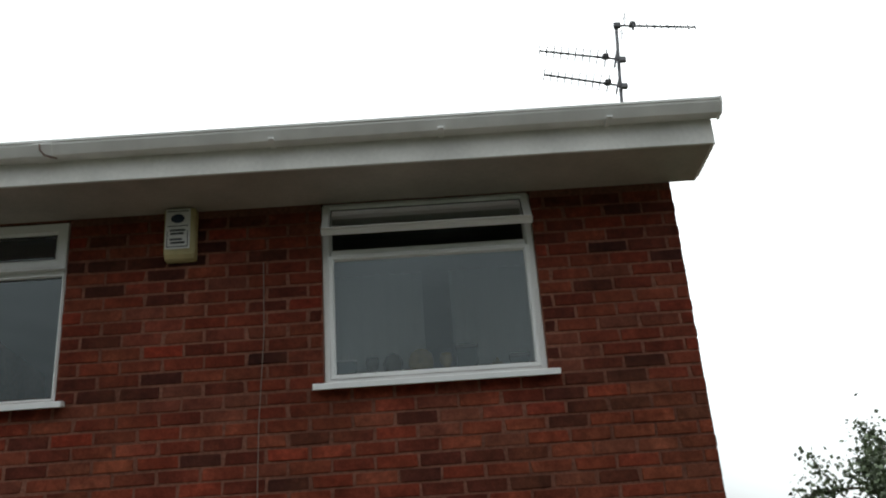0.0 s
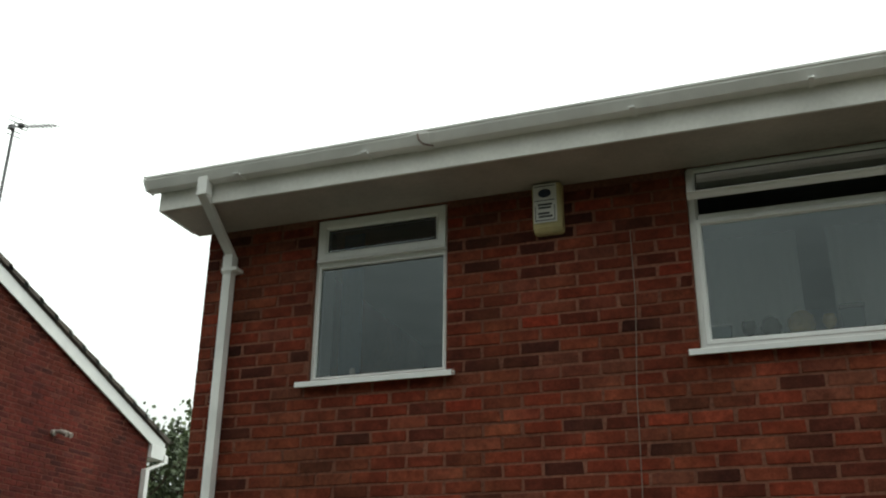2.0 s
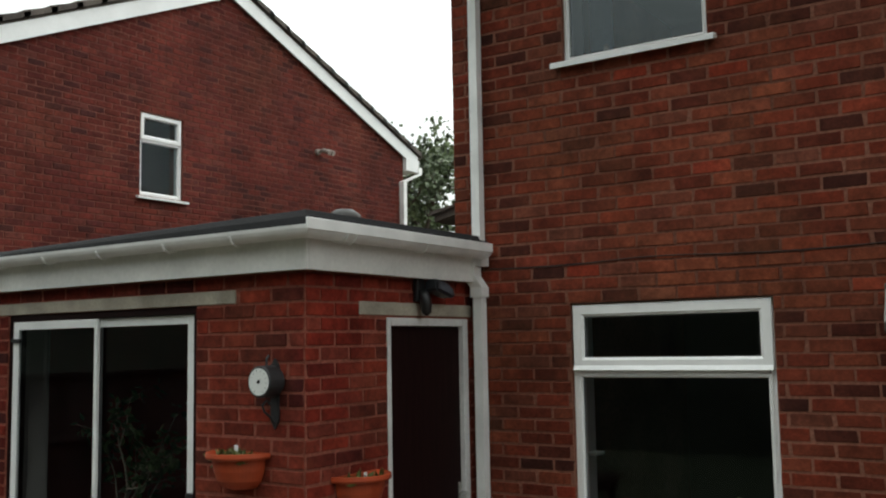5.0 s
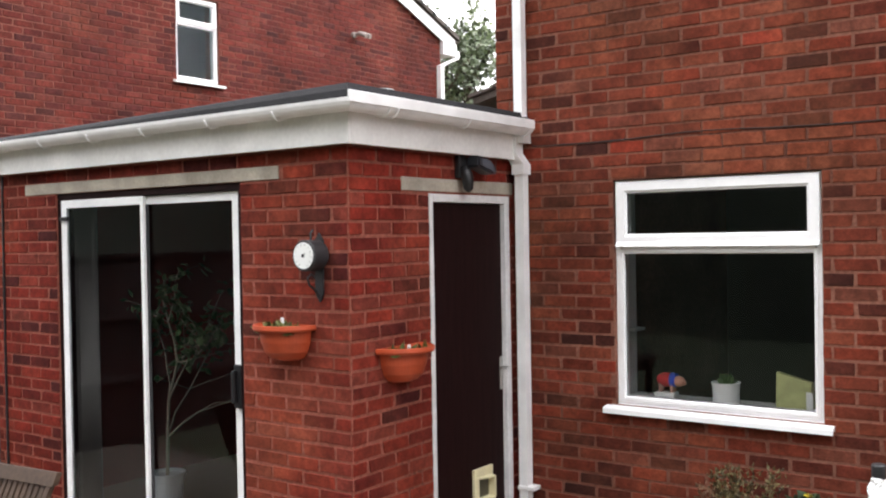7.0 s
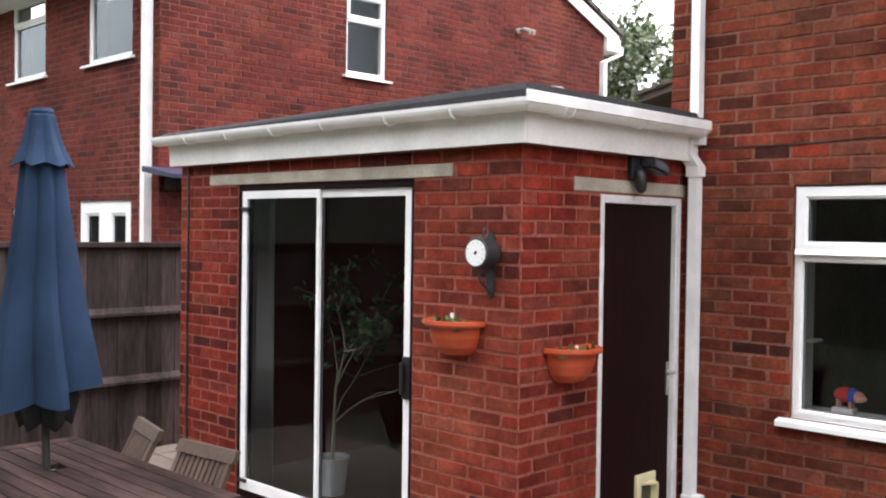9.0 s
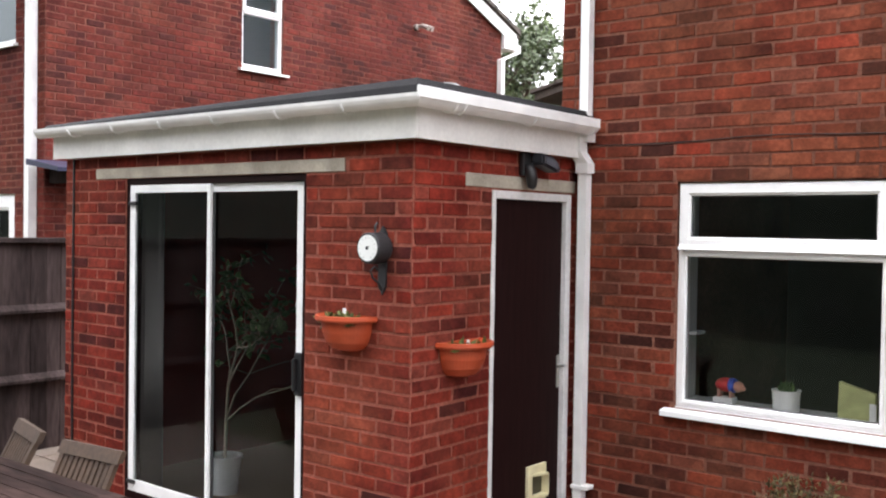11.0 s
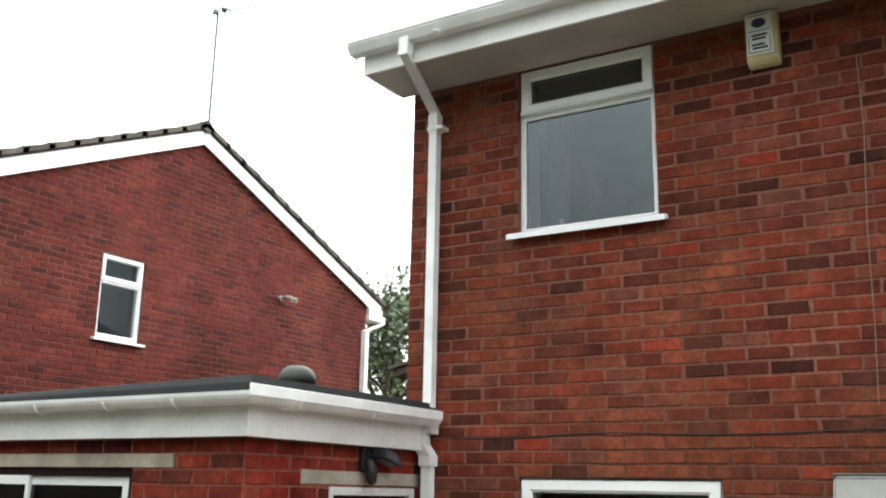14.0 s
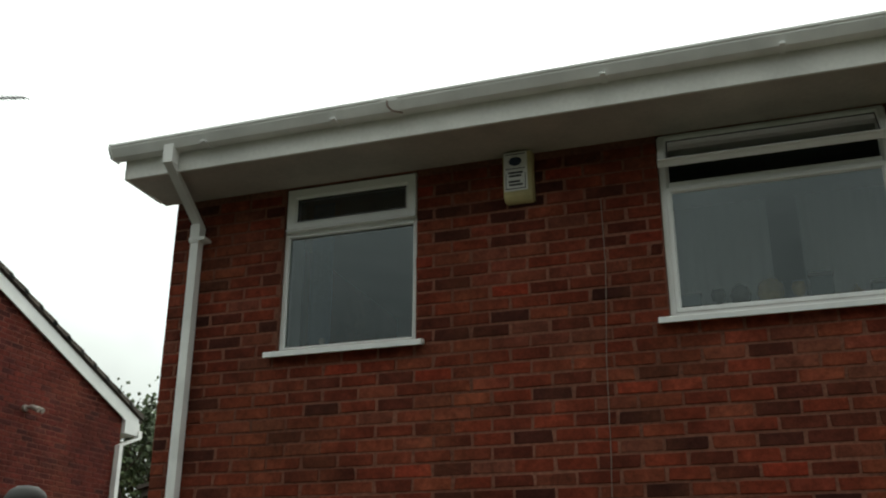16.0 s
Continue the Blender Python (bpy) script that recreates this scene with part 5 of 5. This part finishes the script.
# aerials
ALU = material("weathered_aluminium", (0.16, 0.16, 0.17), rough=0.5, metal=0.7, stain=0.3, stain_size=9)


def yagi(parent, root, tip, tilt, elements=9, span=0.13):
    """A television aerial: boom, cross rods, folded dipole and a skeleton reflector."""
    r, e = Vector(root), Vector(tip)
    d = (e - r).normalized()
    side = d.cross(Vector((0, 0, 1))).normalized()
    rod = (side * math.cos(tilt) + d.cross(side) * math.sin(tilt)).normalized()
    boom = part("boom", tube([r, e], 0.015, 6), ALU, parent)
    n = (e - r).length
    for k in range(elements):
        c = r + d * n * (0.3 + 0.7 * k / (elements - 1))
        part("rod", tube([c - rod * span * (1.1 - 0.03 * k), c + rod * span * (1.1 - 0.03 * k)], 0.0075, 5), ALU, boom)
    c = r + d * n * 0.2
    other = rod.cross(d).normalized()
    loop = [c + rod * span * 1.2 * math.cos(a) + other * 0.03 * math.sin(a) for a in (2 * math.pi * k / 12 for k in range(13))]
    part("dipole", tube(loop, 0.008, 5), ALU, boom)
    part("dipole_box", box(c.x - 0.035, c.x + 0.035, c.y - 0.035, c.y + 0.035, c.z - 0.01, c.z + 0.045, 0.006), BLACK, boom)
    for s in (-1, 1):
        for q in (0.5, 1.0):
            m = r + d * n * 0.08 + other * s * 0.13 * q
            part("reflector_rod", tube([m - rod * span * 1.25, m + rod * span * 1.25], 0.008, 5), ALU, boom)
    part("clamp", box(r.x - 0.04, r.x + 0.04, r.y - 0.03, r.y + 0.03, r.z - 0.03, r.z + 0.03, 0.005), ALU, boom)


aerial = thing("tv_aerial", (5.2, 4.5, 6.6), "cluster of three television aerials on one pole", "aerial")
part("pole", tube([(5.22, 4.5, 6.2), (5.25, 4.5, 8.07), (5.33, 4.5, 9.12)], 0.022, 8), ALU, aerial)
yagi(aerial, (5.33, 4.47, 9.09), (6.26, 4.5, 9.02), 1.25, 9, 0.07)
yagi(aerial, (5.33, 4.47, 8.61), (4.39, 4.5, 8.82), 1.0, 9, 0.085)
yagi(aerial, (5.30, 4.47, 8.25), (4.41, 4.5, 8.49), 1.0, 9, 0.085)
part("roof_bracket", box(4.3, 5.25, 4.46, 4.54, 6.3, 6.36, 0.006), ALU, aerial)
aerial2 = thing("tv_aerial", (NX - 0.1, 4.05, 7.0), "single television aerial on a tall thin pole", "aerial")
part("pole", tube([(NX + 0.0, 4.1, 6.8), (NX, 4.1, 8.9)], 0.02, 8), ALU, aerial2)
yagi(aerial2, (NX, 4.06, 8.85), (NX, 4.86, 9.3), 0.5, 8, 0.1)

# on the neighbour's gable
FLOOD = material("dull_lamp_plastic", (0.34, 0.3, 0.27), rough=0.4, stain=0.2)
flood = thing("flood_light", (NX, 5.85, 4.88), "small white twin flood light on the gable wall", "lamp")
part("base", tube([(NX + 0.005, 5.8, 4.93), (NX + 0.05, 5.8, 4.93)], 0.045, 14), FLOOD, flood)
for dy in (0.03, 0.12):
    bm = tube([(NX + 0.06, 5.8 + dy * 0.3, 4.94), (NX + 0.12, 5.8 + dy, 4.95), (NX + 0.22, 5.82 + dy, 4.9)], [0.02, 0.03, 0.04], 12)
    part("lamp_head", bm, FLOOD, flood)
cn = part("door_canopy", prism([(NX, 2.6), (NX + 0.62, 2.5), (NX + 0.62, 2.46), (NX, 2.54)], -0.2, 0.6, axis="y"), material("blue_grey_sheet", (0.03, 0.035, 0.07), rough=0.4, stain=0.2), neighbour, "blue-grey door canopy")
part("canopy_beam", box(NX, NX + 0.5, 0.05, 0.13, 2.36, 2.5, 0.005), FENCE, cn)

dome = thing("roof_light", (-2.2, 0.61, 2.66), "dark domed roof light on the felt roof", "roof light")
part("dome", lathe([(0.0, 0.42), (0.07, 0.41), (0.12, 0.375), (0.145, 0.325), (0.15, 0.28), (0.135, 0.275)], (-2.2, 0.61, 2.66), 22), material("smoked_dome", (0.03, 0.029, 0.028), rough=0.6, spec=0.35, stain=0.3), dome, smooth=True)
part("upstand", lathe([(0.14, 0.0), (0.14, 0.28)], (-2.2, 0.61, 2.66), 22), FELT, dome)
# tiled garage roof behind the extension
garage = thing("garage", (-2.2, 5.5, 0), "low garage with a brown tiled roof behind the extension", "garage")
part("wall", box(-3.5, HX0 - 0.02, 4.3, 7.6, 0, 3.4), MORTAR, garage)
groof = part("roof", prism([(-3.66, 3.42), (HX0 - 0.01, 4.08), (HX0 - 0.01, 4.16), (-3.66, 3.5)], 4.0, 7.8, axis="y"), TILE, garage)
for k in range(9):
    xa = -3.7 + k * 0.32
    part("roof_tile", prism([(xa, 3.5 + k * 0.0736 - 0.005), (xa + 0.36, 3.5 + k * 0.0736 + 0.08), (xa + 0.36, 3.5 + k * 0.0736 + 0.1), (xa, 3.5 + k * 0.0736 + 0.04)], 3.96, 4.4, axis="y"), TILE, groof)
part("flashing", box(HX0 - 0.6, HX0 - 0.01, 3.95, 4.5, 4.12, 4.2), material("grey_lead", (0.16, 0.17, 0.2), rough=0.5, stain=0.2), groof, "grey lead flashing")

# ---- garden ----
fence = thing("fence", (-5.3, -2.5, 0), "dark weathered feather-edge timber fence", "fence")
rnd = random.Random(17)
for k in range(62):
    y = -7.4 + k * 0.135
    part("board", box(-5.312 + (k % 2) * 0.007, -5.296 + (k % 2) * 0.007, y, y + 0.143, 0.04, 1.79 + rnd.uniform(-0.005, 0.005)), FENCE, fence)
for z in (0.62, 1.2):
    part("rail", prism([(-5.29, z), (-5.24, z + 0.005), (-5.24, z + 0.03), (-5.29, z + 0.075)], -7.4, 0.95, axis="y"), FENCE, fence)
part("capping", box(-5.33, -5.25, -7.42, 0.97, 1.785, 1.83, 0.006), FENCE, fence)
for y in (-7.35, -5.5, -3.7, -1.9, -0.1):
    part("post", box(-5.37, -5.315, y - 0.04, y + 0.04, 0.0, 1.78, 0.005), FENCE, fence)

TEAK = material("weathered_teak", (0.027, 0.0165, 0.0145), rough=0.95, spec=0.08, grain=0.3, grain_size=35, stain=0.6, stain_size=7, stretch=(0.2, 1, 1), bump=0.4, per_piece=0.2)
TEAK_WARM = material("warm_teak", (0.056, 0.033, 0.02), rough=0.65, grain=0.2, grain_size=40, stain=0.25, stain_size=6, bump=0.3, per_piece=0.15)
table = thing("garden_table", (-2.15, -3.22, 0), "weathered slatted teak garden table", "table")
TX0, TX1, TY0, TY1 = -3.0, -1.3, -3.7, -2.75
for a in ((TX0, TX0 + 0.09, TY0, TY1), (TX1 - 0.09, TX1, TY0, TY1)):
    part("end_board", box(*a, 0.722, 0.75, 0.004), TEAK, table)
for k in range(11):
    y = TY0 + 0.004 + k * 0.0866
    for x0, x1 in ((TX0 + 0.094, -2.43), (-2.33, TX1 - 0.094)) if k == 6 else ((TX0 + 0.094, TX1 - 0.094),):
        part("slat", box(x0, x1, y, y + 0.08, 0.724, 0.748, 0.004), TEAK, table)
for a in ((TX0 + 0.08, TX1 - 0.08, TY0 + 0.06, TY0 + 0.085), (TX0 + 0.08, TX1 - 0.08, TY1 - 0.085, TY1 - 0.06), (TX0 + 0.07, TX0 + 0.095, TY0 + 0.09, TY1 - 0.09), (TX1 - 0.095, TX1 - 0.07, TY0 + 0.09, TY1 - 0.09)):
    part("apron", box(*a, 0.64, 0.721, 0.003), TEAK, table)
for x in (TX0 + 0.1, TX1 - 0.16):
    for y in (TY0 + 0.1, TY1 - 0.16):
        part("leg", box(x, x + 0.06, y, y + 0.06, 0.0, 0.72, 0.005), TEAK, table)


def folding_chair(m, label):
    """A slatted folding garden chair, its back leaning away from the table."""
    c = thing("folding_chair", (0, 0, 0), label, "chair", "chairs at the garden table")
    lean = lambda z: 0.2 + (z - 0.42) * 0.5
    for x in (-0.215, 0.185):
        part("back_post", prism([(lean(0.35), 0.35), (lean(0.35) + 0.03, 0.35), (lean(0.84) + 0.03, 0.84), (lean(0.84), 0.84)], x, x + 0.03), TEAK_WARM, c)
        part("front_leg", prism([(-0.24, 0.0), (-0.2, 0.0), (lean(0.44) + 0.02, 0.45), (lean(0.44) - 0.02, 0.45)], x + 0.035, x + 0.06), TEAK_WARM, c)
        part("rear_leg", prism([(0.27, 0.0), (0.31, 0.0), (-0.16, 0.43), (-0.2, 0.43)], x + 0.065, x + 0.088), TEAK_WARM, c)
    part("top_rail", prism([(lean(0.805) - 0.004, 0.805), (lean(0.805) + 0.032, 0.805), (lean(0.86) + 0.03, 0.86), (lean(0.86), 0.866)], -0.235, 0.235), TEAK_WARM, c)
    part("lower_rail", prism([(lean(0.47), 0.47), (lean(0.47) + 0.03, 0.47), (lean(0.51) + 0.03, 0.51), (lean(0.51), 0.51)], -0.185, 0.185), TEAK_WARM, c)
    for k in range(9):
        x = -0.178 + k * 0.0405
        part("back_slat", prism([(lean(0.505) + 0.006, 0.505), (lean(0.505) + 0.022, 0.505), (lean(0.805) + 0.022, 0.805), (lean(0.805) + 0.006, 0.805)], x, x + 0.027), TEAK_WARM, c)
    for k in range(8):
        part("seat_slat", box(-0.2, 0.2, -0.2 + k * 0.05, -0.16 + k * 0.05, 0.425, 0.442, 0.003), TEAK_WARM, c)
    c.matrix_basis = m
    return c


folding_chair(pose(-1.93, -2.93, -0.03, 0, 0, 6), "slatted teak folding chair pushed against the table")
folding_chair(pose(-2.73, -2.9, -0.02, 0, 0, -14), "slatted teak folding chair standing a little askew")

parasol = thing("parasol", (-2.38, -3.17, 0), "closed faded blue garden parasol through the table", "parasol")
part("pole", tube([(-2.38, -3.17, 0.03), (-2.38, -3.17, 2.45)], 0.02, 12), material("dark_pole", (0.03, 0.028, 0.028), rough=0.5), parasol, "dark pole")
part("base", lathe([(0.0, 0.0), (0.23, 0.0), (0.23, 0.05), (0.06, 0.09), (0.035, 0.2), (0.0, 0.2)], (-2.38, -3.17, 0.01), 24), CONCRETE, parasol)
BLUE = material("faded_blue_canvas", (0.0165, 0.031, 0.06), rough=0.95, spec=0.1, grain=0.1, grain_size=200, stain=0.25, stain_size=3, bump=0.3, bump_size=300)


def folded_cloth(profile, folds, seed, amount, ragged=0.0, droop=0.0):
    """Cloth gathered round a pole: crisp uneven pleats that run down to a hem, which may droop to one side."""
    rnd, bm, n = random.Random(seed), bmesh.new(), 120
    edges = sorted((k + rnd.uniform(-0.28, 0.28)) / folds for k in range(folds))
    crease = [rnd.uniform(0.3, 0.7) for _ in range(folds)]
    deep = [rnd.uniform(0.6, 1.0) for _ in range(folds)]

    def pleat(f):
        """0 on a ridge, up to 1 in the valley of a pleat."""
        for k in range(folds):
            lo, hi = edges[k], edges[(k + 1) % folds] + (1.0 if k == folds - 1 else 0.0)
            g = f if f >= lo else f + 1.0
            if lo <= g < hi:
                q = (g - lo) / (hi - lo)
                return deep[k] * (q / crease[k] if q < crease[k] else (1 - q) / (1 - crease[k]))
        return 0.0

    rings = []
    for k, (r, z) in enumerate(profile):
        ring = []
        for i in range(n):
            a = 2 * math.pi * i / n
            w = pleat((i / n + 0.012 * math.sin(z * 5.0)) % 1.0)
            rr = r * (1 - amount * w * min(1, k / 2.0))
            fall = k / (len(profile) - 1)
            dz = (ragged * (w - 0.5) + droop * math.sin(a - 0.67)) * fall * fall
            ring.append(bm.verts.new((-2.38 + rr * math.cos(a), -3.17 + rr * math.sin(a), z + dz)))
        rings.append(ring)
    for a, b in zip(rings, rings[1:]):
        for i in range(n):
            bm.faces.new((a[i], b[i], b[(i + 1) % n], a[(i + 1) % n]))
    bmesh.ops.recalc_face_normals(bm, faces=bm.faces)
    bmesh.ops.solidify(bm, geom=bm.faces[:], thickness=0.004)
    return bm


canopy = part("canopy", folded_cloth([(0.07, 2.42), (0.1, 2.3), (0.125, 2.1), (0.16, 1.85), (0.2, 1.6), (0.235, 1.4), (0.268, 1.22), (0.276, 1.15)], 6, 3, 0.42, 0.05, 0.07), BLUE, parasol, "gathered faded blue canvas")
part("vent_flap", folded_cloth([(0.05, 2.52), (0.068, 2.51), (0.082, 2.44), (0.108, 2.36), (0.155, 2.27)], 8, 5, 0.32, 0.035), BLUE, canopy)
part("finial", lathe([(0.0, 0.05), (0.05, 0.045), (0.058, 0.03), (0.055, 0.0)], (-2.38, -3.17, 2.5), 16), BLUE, parasol)
# the lining's colour is darkened for the shade inside the folds
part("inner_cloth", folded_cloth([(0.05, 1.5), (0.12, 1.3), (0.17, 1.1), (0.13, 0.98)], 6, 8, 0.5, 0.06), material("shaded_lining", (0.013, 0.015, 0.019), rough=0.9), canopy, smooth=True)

parasol.rotation_euler = (0.0166, -0.0071, 0)

# plants along the kitchen wall
def bush(name, base, r, h, label, leaf_mat, seed, count, size, pot_r=0.15, pot_h=0.26, upright=1.0, blossom=None, wide=0.3):
    rnd = random.Random(seed)
    t = thing(name, base, label, "plant", "pot plants by the kitchen wall")
    b = Vector(base)
    pot(t, base, pot_r * 0.72, pot_r, pot_h, material(name + "_pot", (0.1, 0.036, 0.024), rough=0.8, grain=0.15, stain=0.3, stain_size=7))
    part("soil", lathe([(pot_r - 0.014, pot_h - 0.022), (0.0, pot_h - 0.015)], base, 16), SOIL, t)
    wood, lv, tips = bmesh.new(), bmesh.new(), []
    for _ in range(16):
        a, q = rnd.uniform(0, 6.28), rnd.uniform(0.3, 1.0)
        start = b + Vector((0.05 * math.cos(a), 0.05 * math.sin(a), pot_h - 0.02))
        end = b + Vector((r * q * math.cos(a), r * q * math.sin(a) * 0.75, pot_h + (h - pot_h) * rnd.uniform(0.55, 1.0)))
        mid = (start + end) / 2 + Vector((rnd.uniform(-0.04, 0.04), rnd.uniform(-0.04, 0.04), 0.05))
        tube([start, mid, end], [0.0042, 0.003, 0.0015], 4, wood)
        tips += [start.lerp(mid, f) for f in (0.5, 0.8)] + [mid.lerp(end, f) for f in (0.0, 0.2, 0.4, 0.6, 0.8, 1.0)] * 2
    part("stems", wood, material(name + "_stem", (0.12, 0.1, 0.05), rough=0.9), t)
    for _ in range(count):
        p = rnd.choice(tips) + rand_dir(rnd) * abs(rnd.gauss(0, 0.035))
        leaf(lv, p, rand_dir(rnd, upright), size * rnd.uniform(0.6, 1.3), rnd, wide)
    part("leaves", lv, leaf_mat, t)
    if blossom:
        for k in range(blossom[1]):
            p = rnd.choice(tips[-40:]) if k else b + Vector((0.0, -0.05, h + 0.03))
            fl = bmesh.new()
            for j in range(7):
                a = j * 0.9
                leaf(fl, p, Vector((math.cos(a), math.sin(a) - 0.5, 0.35)), 0.026, rnd, 0.5)
            part("flower", fl, blossom[0], t)
    return t


YEL = material("yellow_petal", (0.75, 0.6, 0.05), rough=0.6)
bush("potted_shrub", (0.84, -0.32, 0.0), 0.19, 0.76, "bushy olive shrub with rusty tips in a clay pot", leaf_material("shrub_leaf", (0.088, 0.068, 0.025), 0.6), 41, 1300, 0.03, wide=0.24, upright=1.1)
bush("potted_herb", (0.74, -0.25, 0.0), 0.16, 0.68, "reddish wispy herb in a clay pot", LEAF_RUST, 42, 900, 0.034, pot_r=0.11, pot_h=0.2, wide=0.22)
bush("flowering_plant", (1.2, -0.36, 0.0), 0.12, 0.64, "dark green plant with yellow flowers in a clay pot", LEAF_DARK, 43, 420, 0.065, pot_r=0.13, pot_h=0.2, upright=0.3, blossom=(YEL, 4), wide=0.42)
bush("lime_plant", (1.23, -0.58, 0.0), 0.1, 0.44, "low yellow-green leafy plant in a clay pot", LEAF_LIME, 44, 150, 0.05, pot_r=0.1, pot_h=0.16, upright=0.4, wide=0.45)
bush("fern_plant", (1.69, -0.34, 0.0), 0.17, 0.6, "feathery light green plant in a clay pot", leaf_material("fern_leaf", (0.12, 0.13, 0.028)), 45, 330, 0.055, pot_r=0.16, pot_h=0.28, upright=0.7, wide=0.2)
bush("fern_plant", (2.05, -0.3, 0.0), 0.2, 0.5, "small light green plant in a clay pot", leaf_material("small_fern_leaf", (0.12, 0.2, 0.05)), 46, 500, 0.05, pot_r=0.16, pot_h=0.3, upright=0.7, wide=0.25)

# washing-line post wrapped in white plastic
post = thing("washing_line_post", (1.92, -2.3, 0), "green metal washing-line post wrapped in white plastic", "post")
QX, QY = 1.915, -2.3
part("tube", tube([(QX, QY, 0.0), (QX, QY, 1.24)], 0.0115, 12), material("chipped_green_paint", (0.07, 0.1, 0.085), rough=0.5, stain=0.5, stain_size=9, stain_colour=(0.05, 0.06, 0.05)), post)
part("cap", tube([(QX, QY, 1.25), (QX, QY, 1.254), (QX, QY, 1.287), (QX, QY, 1.292)], [0.0165, 0.0195, 0.0195, 0.0165], 16), BLACK, post, "black plastic cap")
WRAP = material("white_polythene", (0.78, 0.8, 0.8), rough=0.35, stain=0.12, stain_size=12, bump=0.6, bump_size=40)


def crumpled(points, widths, seed, amount=0.25, sides=26):
    rnd, bm = random.Random(seed), bmesh.new()
    fine = []
    for (p, w), (q, v) in zip(zip(points, widths), list(zip(points, widths))[1:]):
        fine += [(Vector(p).lerp(Vector(q), k / 10), w + (v - w) * k / 10) for k in range(10)]
    fine.append((Vector(points[-1]), widths[-1]))
    tube([p for p, _ in fine], [w for _, w in fine], sides, bm)
    for v in bm.verts:
        v.co += noise.noise_vector(v.co * 30 + Vector((seed, 0, 0))) * amount * 0.05 + noise.noise_vector(v.co * 95) * amount * 0.032
    return bm


part("wrapping", crumpled([(QX, QY, 1.252), (QX, QY, 1.215), (QX + 0.004, QY - 0.003, 1.175), (QX - 0.002, QY - 0.005, 1.15)], [0.017, 0.027, 0.033, 0.022], 2, 0.2), WRAP, post, "crumpled white plastic")
part("wrapping_tail", crumpled([(QX - 0.02, QY - 0.01, 1.18), (QX - 0.07, QY - 0.03, 1.09), (QX - 0.12, QY - 0.06, 1.0), (QX - 0.17, QY - 0.08, 0.9), (QX - 0.2, QY - 0.1, 0.78)], [0.016, 0.017, 0.013, 0.016, 0.01], 5, 0.28), WRAP, post, "hanging twisted white plastic")
part("wrapping_side", crumpled([(QX + 0.022, QY, 1.22), (QX + 0.042, QY, 1.17), (QX + 0.034, QY - 0.01, 1.1), (QX + 0.02, QY - 0.02, 1.0), (QX + 0.026, QY - 0.02, 0.8)], [0.012, 0.02, 0.013, 0.009, 0.008], 9, 0.22), WRAP, post, "loose white plastic")
wire = bmesh.new()
for z in (1.08, 1.04, 0.99, 0.93, 0.88):
    tube([(QX + 0.018 * math.cos(a), QY + 0.018 * math.sin(a), z + 0.01 * math.sin(2 * a)) for a in (2 * math.pi * k / 12 for k in range(13))], 0.002, 5, wire)
part("wire_tie", wire, BLACK, post)
rope = tagged(part("washing_line", tube([(QX + 0.02, QY, 1.225), (2.3, -2.28, 0.97), (2.9, -2.2, 0.6), (3.5, -2.1, 0.25), (4.0, -2.0, 0.0)], 0.0014, 6), material("pinkish_cord", (0.5, 0.36, 0.33), rough=0.8)), "thin pale washing line stretched from its post", "cord")

ball = thing("ball", (-0.53, -0.5, 0), "small orange ball by the back step", "ball")
sp = bmesh.new()
bmesh.ops.create_uvsphere(sp, u_segments=18, v_segments=12, radius=0.034, matrix=Matrix.Translation((-0.53, -0.5, 0.036)))
part("sphere", sp, material("orange_rubber", (0.75, 0.2, 0.02), rough=0.5, stain=0.15, stain_size=20), ball, smooth=True)
tool = thing("hand_tool", (-0.5, -0.6, 0), "small grey hand tool lying on the patio", "tool")
part("handle", tube([(-0.6, -0.62, 0.012), (-0.46, -0.55, 0.012)], 0.01, 8), CERAMIC, tool)
part("blade", box(-0.54, -0.5, -0.66, -0.58, 0.004, 0.05, 0.004), material("dark_teal_metal", (0.05, 0.08, 0.09), rough=0.4), tool)

# ---- trees, and unseen blocks that close off light ----
TREE_A = leaf_material("hazel_leaf", (0.12, 0.16, 0.075), 0.6)
TREE_B = leaf_material("laurel_leaf", (0.09, 0.12, 0.065), 0.6)
tree("tree", (-10.2, 13.5, -0.1), 6.7, 2.5, "broad leafy tree behind the houses", TREE_A, 51, 9000, 0.13)
tree("tree", (-9.1, 12.3, -0.1), 6.0, 2.2, "lower leafy tree behind the extension roof", TREE_B, 52, 8000, 0.12)
tree("tree", (12.0, 13.4, -0.1), 6.0, 2.15, "dark leafy tree beside the house", TREE_B, 53, 15000, 0.1)
# unseen blocks added behind and beside the view to cut skylight and darken reflections
BACKDROP = material("dark_backdrop", (0.024, 0.027, 0.018), rough=0.9, grain=0.5, grain_size=8, stain=0.5, stain_size=1.5, bump=1.0, bump_size=10)
tagged(part("wall_hedge", box(-45, 30, -13.5, -12.5, -0.1, 7.0), BACKDROP, kind="structure"), "unseen tall dark block that cuts light and darkens reflections", "hedge")
tagged(part("wall_hedge", box(9.0, 10.0, -12.5, 2, -0.1, 4.0), BACKDROP, kind="structure"), "unseen dark block that cuts light from the side", "hedge")

# ---- brickwork ----
for w, at, rows, near, mat, seed in LATER:
    lay_bricks(w, at, rows, near, mat, seed)
